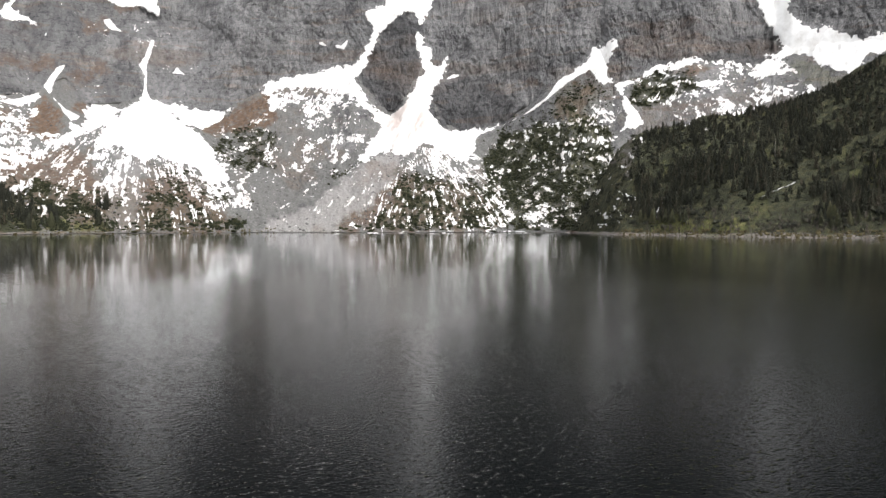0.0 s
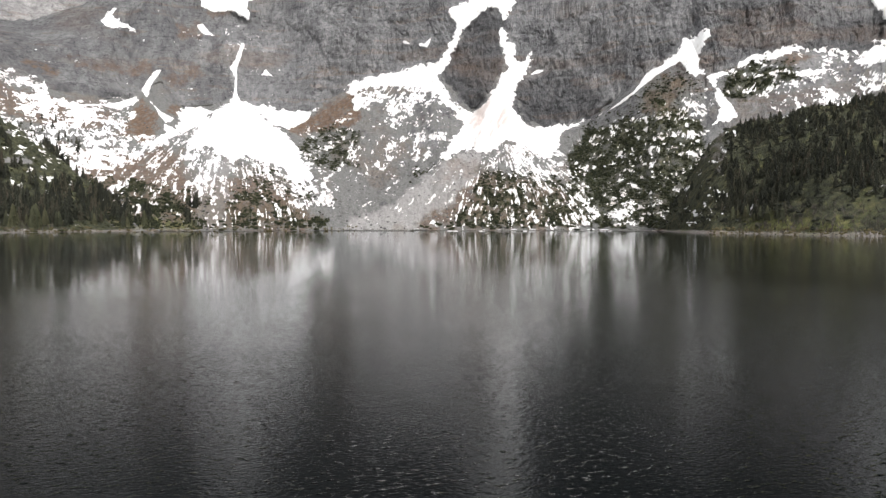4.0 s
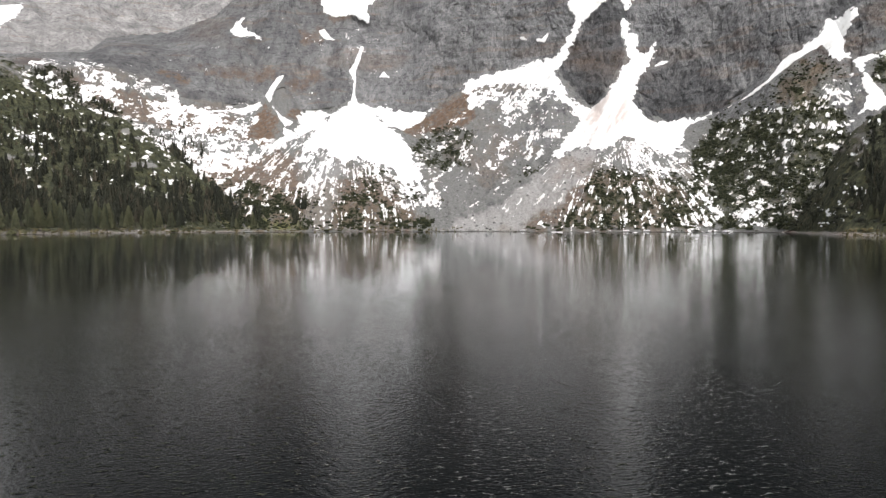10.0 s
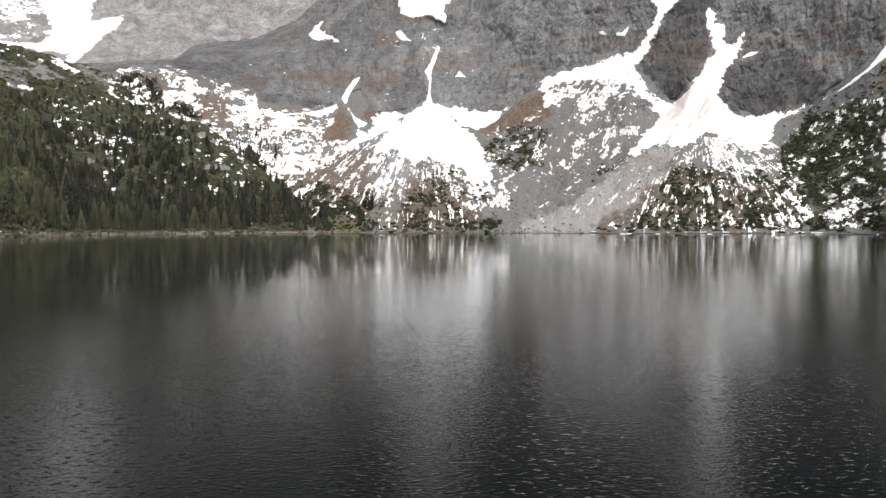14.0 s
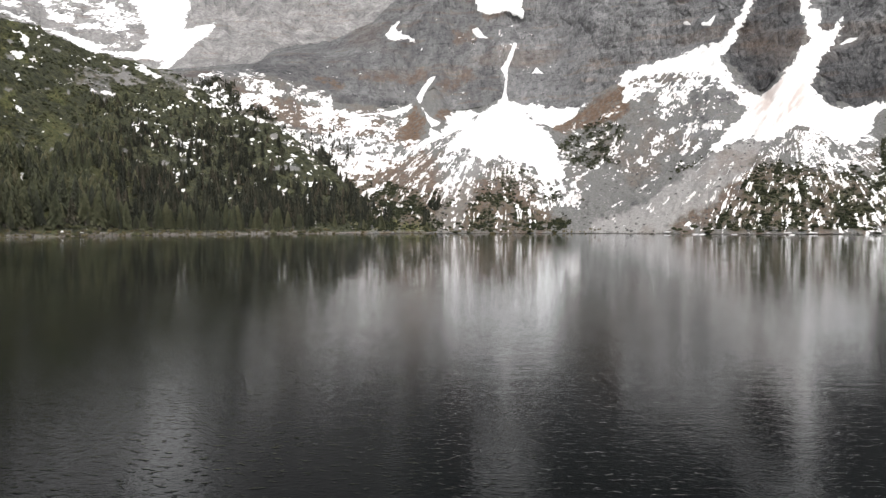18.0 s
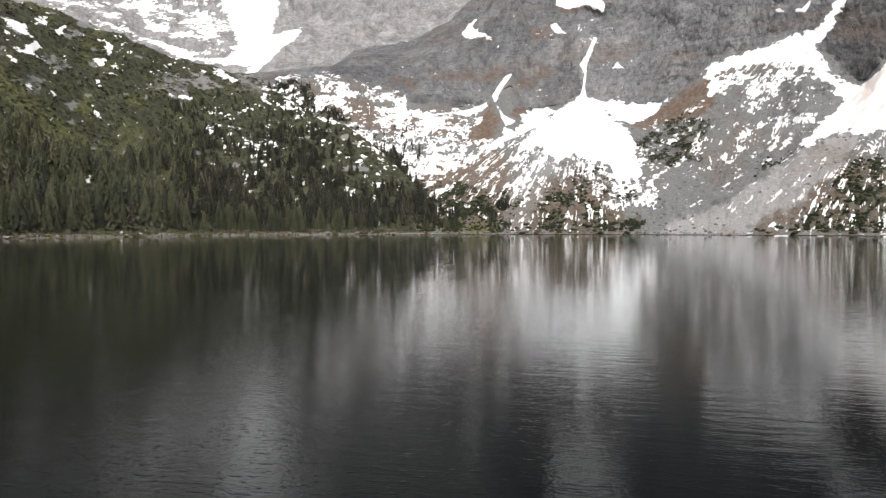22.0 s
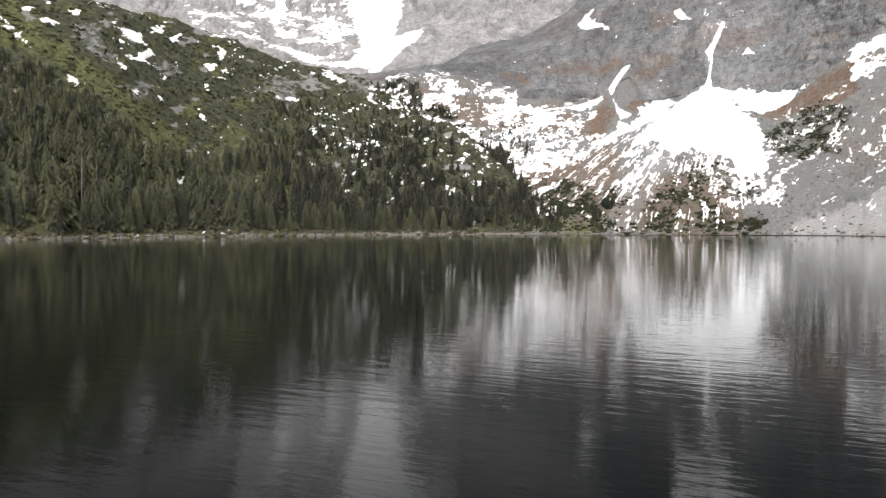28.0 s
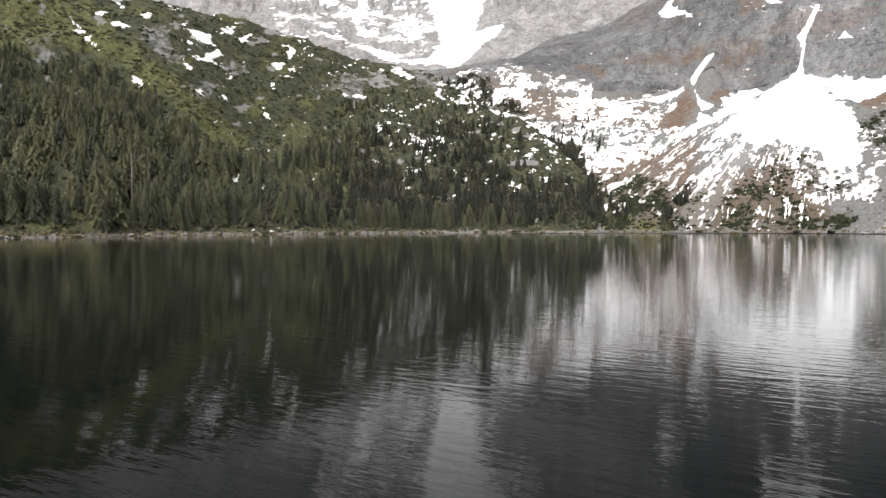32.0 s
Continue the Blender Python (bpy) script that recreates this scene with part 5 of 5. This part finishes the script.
# lit needle colour in the west, the one with shade in it eastwards
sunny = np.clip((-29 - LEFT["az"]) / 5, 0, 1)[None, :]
left_p, left_h = wood(LEFT, 1500, 21, 7, "spruce_forest", "dense green spruce forest on the hillside", 130, NEEDLES, sunny)
dark_p, dark_h = wood(LEFT, 1500, 17, 7, "spruce_forest", "dark spruce forest with snow between the trees", 60, SHADED_NEEDLES, 1 - sunny)
spur_p, spur_h = wood(SPUR, 3700, 9, 6, "spruce_forest", "dark spruce forest covering the spur", 60, SHADED_NEEDLES)


main_p, main_h = wood(MAIN, 520, 12, 8, "spruce_forest", "dark spruces among snow on the slope below the cliff", 12, SHADED_NEEDLES)


def make_spruce(k):
    tree = new("spruce_tree")
    crown = spruce_crown(620, 30 + k, (1.2, 1.45, 1.7)[k])
    part("trunk", quad_mesh("trunk", *trunk_shape(0.93, 0.02, 7), BARK), tree)
    part("crown", quad_mesh("crown", *crown, NEEDLES, {"tint": np.full(len(crown[0]), (0.25, 0.55, 0.8)[k])}, False), tree)
    return tagged(tree, ("slim dark green spruce at the lake shore", "full dark green spruce at the lake shore", "broad mid-green spruce at the lake shore")[k], "tree", "spruces along the shore")


def plant(models, places, heights):
    for n, (p, h) in enumerate(zip(places, heights)):
        model = models[n % len(models)]
        m = pose(p[0], p[1], p[2] - 0.4, 0, 0, rng.uniform(0, 360))
        if n < len(models):
            ob = model
            ob.matrix_world = m
        else:
            ob = copy_thing(model, m)
        ob.scale = (h * rng.uniform(0.85, 1.15),) * 2 + (h,)


plant([make_spruce(k) for k in range(3)], np.concatenate([left_p, dark_p, spur_p, main_p]), np.concatenate([left_h, dark_h, spur_h, main_h]))


def shore_places(sf, lo, hi, count, spread):
    az = rng.uniform(lo, hi, count)
    j = np.clip(np.searchsorted(sf["az"], az), 0, len(sf["az"]) - 1)
    i = np.argmin(np.abs(sf["z"][:40][:, j] - rng.uniform(-0.1, spread, count)), axis=0)
    return sf["p"][i, j]


for sf in (LEFT, SPUR):
    sf["cover"]["bush"] = np.maximum(sf["cover"]["bush"], 0.35)


def bushes(sf, count, name, label, sizes, needles, where=1.0):
    p = scatter(sf, where * sf["cover"]["bush"] * (0.06 + sf["clump"] ** 1.5) * snowless(sf), count, 1.8)
    w = rng.uniform(*sizes, len(p)) * rng.uniform(0.7, 1.2, len(p))
    tagged(new(name, crowd(name, BUSHES, p, w * 0.8, needles, w)), label, "bushes", kind="stuff")


bushes(MAIN, 14000, "dwarf_pine", "dark dwarf pine thickets on the scree fans", (1.3, 3.6), DWARF_PINE)
bushes(LEFT, 6000, "dwarf_pine", "green dwarf pine thickets on the hillside", (1.2, 3.6), GREEN_PINE, 0.06 + LEFT["cover"]["lush"])
bushes(LEFT, 5000, "dwarf_pine", "dark dwarf pine thickets on the hillside", (1.4, 4.0), DWARF_PINE, np.clip(1 - 1.3 * LEFT["cover"]["lush"], 0.03, 1))
bushes(SPUR, 3500, "dwarf_pine", "dark brush on the spur above the shore", (2.0, 5.0), SHADED_NEEDLES, np.clip(1 - 1.3 * np.maximum(SPUR["cover"]["lush"], SPUR["cover"]["turf"]), 0.04, 1))

for sf, lo, hi, count in ((LEFT, -52, -15, 420), (SPUR, 33, 58, 260), (MAIN, -15, 5, 120)):
    sp = shore_places(sf, lo, hi, count, 3.2) + (0, 0, 0.1)
    size = rng.uniform(0.8, 2.6, count)
    tagged(new("dry_brush", crowd("dry_brush", BUSHES, sp, size, DRY_BRUSH, size * 1.2)), "tufts of dry yellow grass and brush above the waterline", "brush", kind="stuff")

def twigs(seed):
    """A leafless shrub: a spray of thin upright stems, one unit tall."""
    g = np.random.default_rng(seed)
    out = []
    for _ in range(9):
        v, f = trunk_shape(g.uniform(0.55, 1.0), 0.022, 3)
        a, lean = g.uniform(0, 2 * np.pi), g.uniform(0.1, 0.55)
        v = v + np.stack([lean * v[:, 2] * math.cos(a), lean * v[:, 2] * math.sin(a), 0 * v[:, 2]], 1)
        out.append((v, f))
    return merged(out)


TWIGS = [twigs(k) for k in range(4)]
for sf, lo, hi, count, high in ((SPUR, 35, 54, 420, 16), (LEFT, -44, -17, 380, 9)):
    sp = shore_places(sf, lo, hi, count, high)
    tagged(new("bare_brush", crowd("bare_brush", TWIGS, sp - (0, 0, 0.2), rng.uniform(2.0, 5.0, count), BARE_BRUSH)), "grey leafless brush above the shore", "brush", kind="stuff")

# boulders on the scree, stones along the shores
scree_p = scatter(MAIN, MAIN["cover"]["scree"] * snowless(MAIN) * (0.15 + np.clip(fbm(MAIN["x"] / 18, MAIN["z"] / 14, 3, 141), 0, 1)), 2600, 0.8)
tagged(new("scree_stones", crowd("scree_stones", PEBBLES, scree_p, rng.uniform(0.6, 1.0, len(scree_p)) ** 3 * 3.4, STONE)), "grey granite stones strewn over the scree fans", "stones", kind="stuff")


def boulders(sf, lo, hi, count, label, size):
    for p in shore_places(sf, lo, hi, count, 1.1):
        k = rng.integers(0, len(STONES))
        ob = new("shore_boulder", STONE_MESHES[k])
        s = size * rng.uniform(0.5, 1.0) ** 2 * 1.1
        ob.matrix_world = pose(p[0], p[1], p[2] + 0.15 * s, rng.uniform(-15, 15), rng.uniform(-15, 15), rng.uniform(0, 360)) @ Matrix.Diagonal((s * rng.uniform(0.8, 1.6), s, s * rng.uniform(0.5, 0.9), 1))
        tagged(ob, label, "boulder", "boulders along the shore")


STONE_MESHES = [quad_mesh("shore_boulder", v, f, PALE_STONE, {"tint": np.full(len(v), k / 5)}, False) for k, (v, f) in enumerate(STONES)]
boulders(LEFT, -50, -22, 110, "pale granite boulder at the edge of the lake", 2.6)
boulders(MAIN, -14, 28, 60, "grey boulder at the foot of the scree", 2.4)
boulders(SPUR, 33, 56, 45, "pale boulder on the grassy shore", 2.0)
for sf, lo, hi, count in ((LEFT, -52, -16, 1500), (MAIN, -16, 29, 900), (SPUR, 32, 58, 600)):
    sp = shore_places(sf, lo, hi, count, 1.3)
    tagged(new("shore_stones", crowd("shore_stones", PEBBLES, sp, rng.uniform(0.25, 1.1, count), PALE_STONE)), "band of small pale stones along the waterline", "stones", kind="stuff")


def dead_tree(x, y, z, height, seed):
    """A bleached dead spruce with stubs of broken boughs."""
    g = np.random.default_rng(seed)
    tree = new("dead_spruce")
    part("trunk", quad_mesh("trunk", *trunk_shape(1.0, 0.013, 7, 0.02), DEAD_WOOD), tree)
    for _ in range(16):
        q, a = g.uniform(0.25, 0.95), g.uniform(0, 360)
        v, f = trunk_shape(0.11 * (1.15 - q), 0.004, 4)
        part("branch", quad_mesh("branch", v, f, DEAD_WOOD), tree, "", pose(0.02 * q * q, 0, q, 0, g.uniform(75, 110), a))
    tree.matrix_world = pose(x, y, z) @ Matrix.Diagonal((height,) * 3 + (1,))
    return tagged(tree, "bare bleached dead spruce standing among green trees", "dead tree", "dead spruces")


for az_at, z_at, h_at in ((-40.8, 17, 29), (-40.2, 22, 22), (-41.8, 12, 14), (45.5, 52, 13), (36, 34, 9)):
    sf = LEFT if az_at < 0 else SPUR
    j = np.searchsorted(sf["az"], az_at)
    i = np.argmin(np.abs(sf["z"][: sf["rows"], j] - z_at))
    dead_tree(*sf["p"][i, j], h_at, int(h_at))


# white runnels of melt water down the spur
def runnel(points, width, seed):
    g = np.random.default_rng(seed)
    rows = []
    for (a0, z0), (a1, z1) in zip(points, points[1:]):
        for q in np.arange(0, 1, 0.125):
            a, zz = a0 + (a1 - a0) * q + g.normal() * 0.06, z0 + (z1 - z0) * q
            j = np.clip(np.searchsorted(SPUR["az"], a), 0, len(SPUR["az"]) - 1)
            i = np.argmin(np.abs(SPUR["z"][: SPUR["rows"], j] - zz))
            c, n = SPUR["p"][i, j], SPUR["n"][i, j]
            side = np.array([math.cos(radians(a)), -math.sin(radians(a)), 0]) * width * g.uniform(0.25, 1.0)
            rows.append([c + n * 0.2 - side, c + n * 0.9, c + n * 0.2 + side])
    tagged(new("stream", grid_mesh("stream", np.array(rows), FOAM)), "thin white mountain stream tumbling down the dark spur", "stream", "streams on the spur")


runnel([(38.6, 58), (38.2, 46), (37.6, 36)], 1.0, 1)
runnel([(36.8, 26), (36.2, 18), (35.6, 9)], 0.9, 2)
runnel([(34.4, 20), (33.9, 11)], 0.8, 3)
runnel([(44.4, 24), (46.0, 29), (47.2, 34)], 0.35, 4)


# single dwarf pines and leafless shrubs that stand out along the shores
def shrubs(sf, lo, hi, count, high, meshes, label, category, group, size):
    for p in shore_places(sf, lo, hi, count, high):
        ob = new("dwarf_pine_bush" if category == "bush" else "bare_shrub", meshes[rng.integers(0, len(meshes))])
        w = rng.uniform(*size)
        ob.matrix_world = pose(p[0], p[1], p[2] - 0.15, 0, 0, rng.uniform(0, 360)) @ Matrix.Diagonal((w, w, w * rng.uniform(0.6, 0.85), 1))
        tagged(ob, label, category, group)


def shrub_meshes(name, shapes, mat):
    return [quad_mesh(name, v, f, mat, {"tint": np.full(len(v), 0.2 + 0.2 * k)}, False) for k, (v, f) in enumerate(shapes)]


PINE_MESHES = shrub_meshes("dwarf_pine_bush", [bush_shape(40 + k, 16) for k in range(4)], DWARF_PINE)
GREEN_MESHES = shrub_meshes("dwarf_pine_bush", [bush_shape(50 + k, 16) for k in range(4)], GREEN_PINE)
SHRUB_MESHES = shrub_meshes("bare_shrub", [merged([twigs(60 + 3 * k + n) for n in range(3)]) for k in range(3)], BARE_BRUSH)
shrubs(MAIN, -13, 3, 34, 9, PINE_MESHES, "dark round dwarf pine at the foot of the snow fan", "bush", "dwarf pines on the shore", (3.0, 5.6))
shrubs(MAIN, 10, 28, 34, 8, PINE_MESHES, "dark round dwarf pine between snow streaks and scree", "bush", "dwarf pines on the shore", (2.6, 5.0))
shrubs(LEFT, -46, -16, 60, 7, GREEN_MESHES, "olive green dwarf pine above the stony shore", "bush", "dwarf pines on the shore", (2.6, 5.0))
shrubs(LEFT, -46, -16, 40, 6, SHRUB_MESHES, "grey leafless shrub above the stony shore", "shrub", "leafless shrubs on the shore", (2.4, 4.2))
shrubs(SPUR, 36, 50, 30, 9, SHRUB_MESHES, "grey-brown leafless shrub on the grassy shore", "shrub", "leafless shrubs on the shore", (2.4, 4.6))


# the last lumps of winter ice and snow at the waterline
LUMPS = []
for k, (v, f) in enumerate(STONES[:4]):
    LUMPS.append(quad_mesh("snow_lump", v, f, SNOW, {"dust_shade": np.full(len(v), 0.1 * k)}, False))
for p in shore_places(MAIN, 9, 27, 16, 0.7):
    ob = new("snow_lump", LUMPS[rng.integers(0, 4)])
    w = rng.uniform(1.6, 4.2)
    ob.matrix_world = pose(p[0], p[1], p[2] + 0.1, 0, 0, rng.uniform(-25, 25)) @ Matrix.Diagonal((w * 1.5, w, w * 0.5, 1))
    tagged(ob, "melting white lump of snow at the waterline", "snow", "snow lumps on the shore")
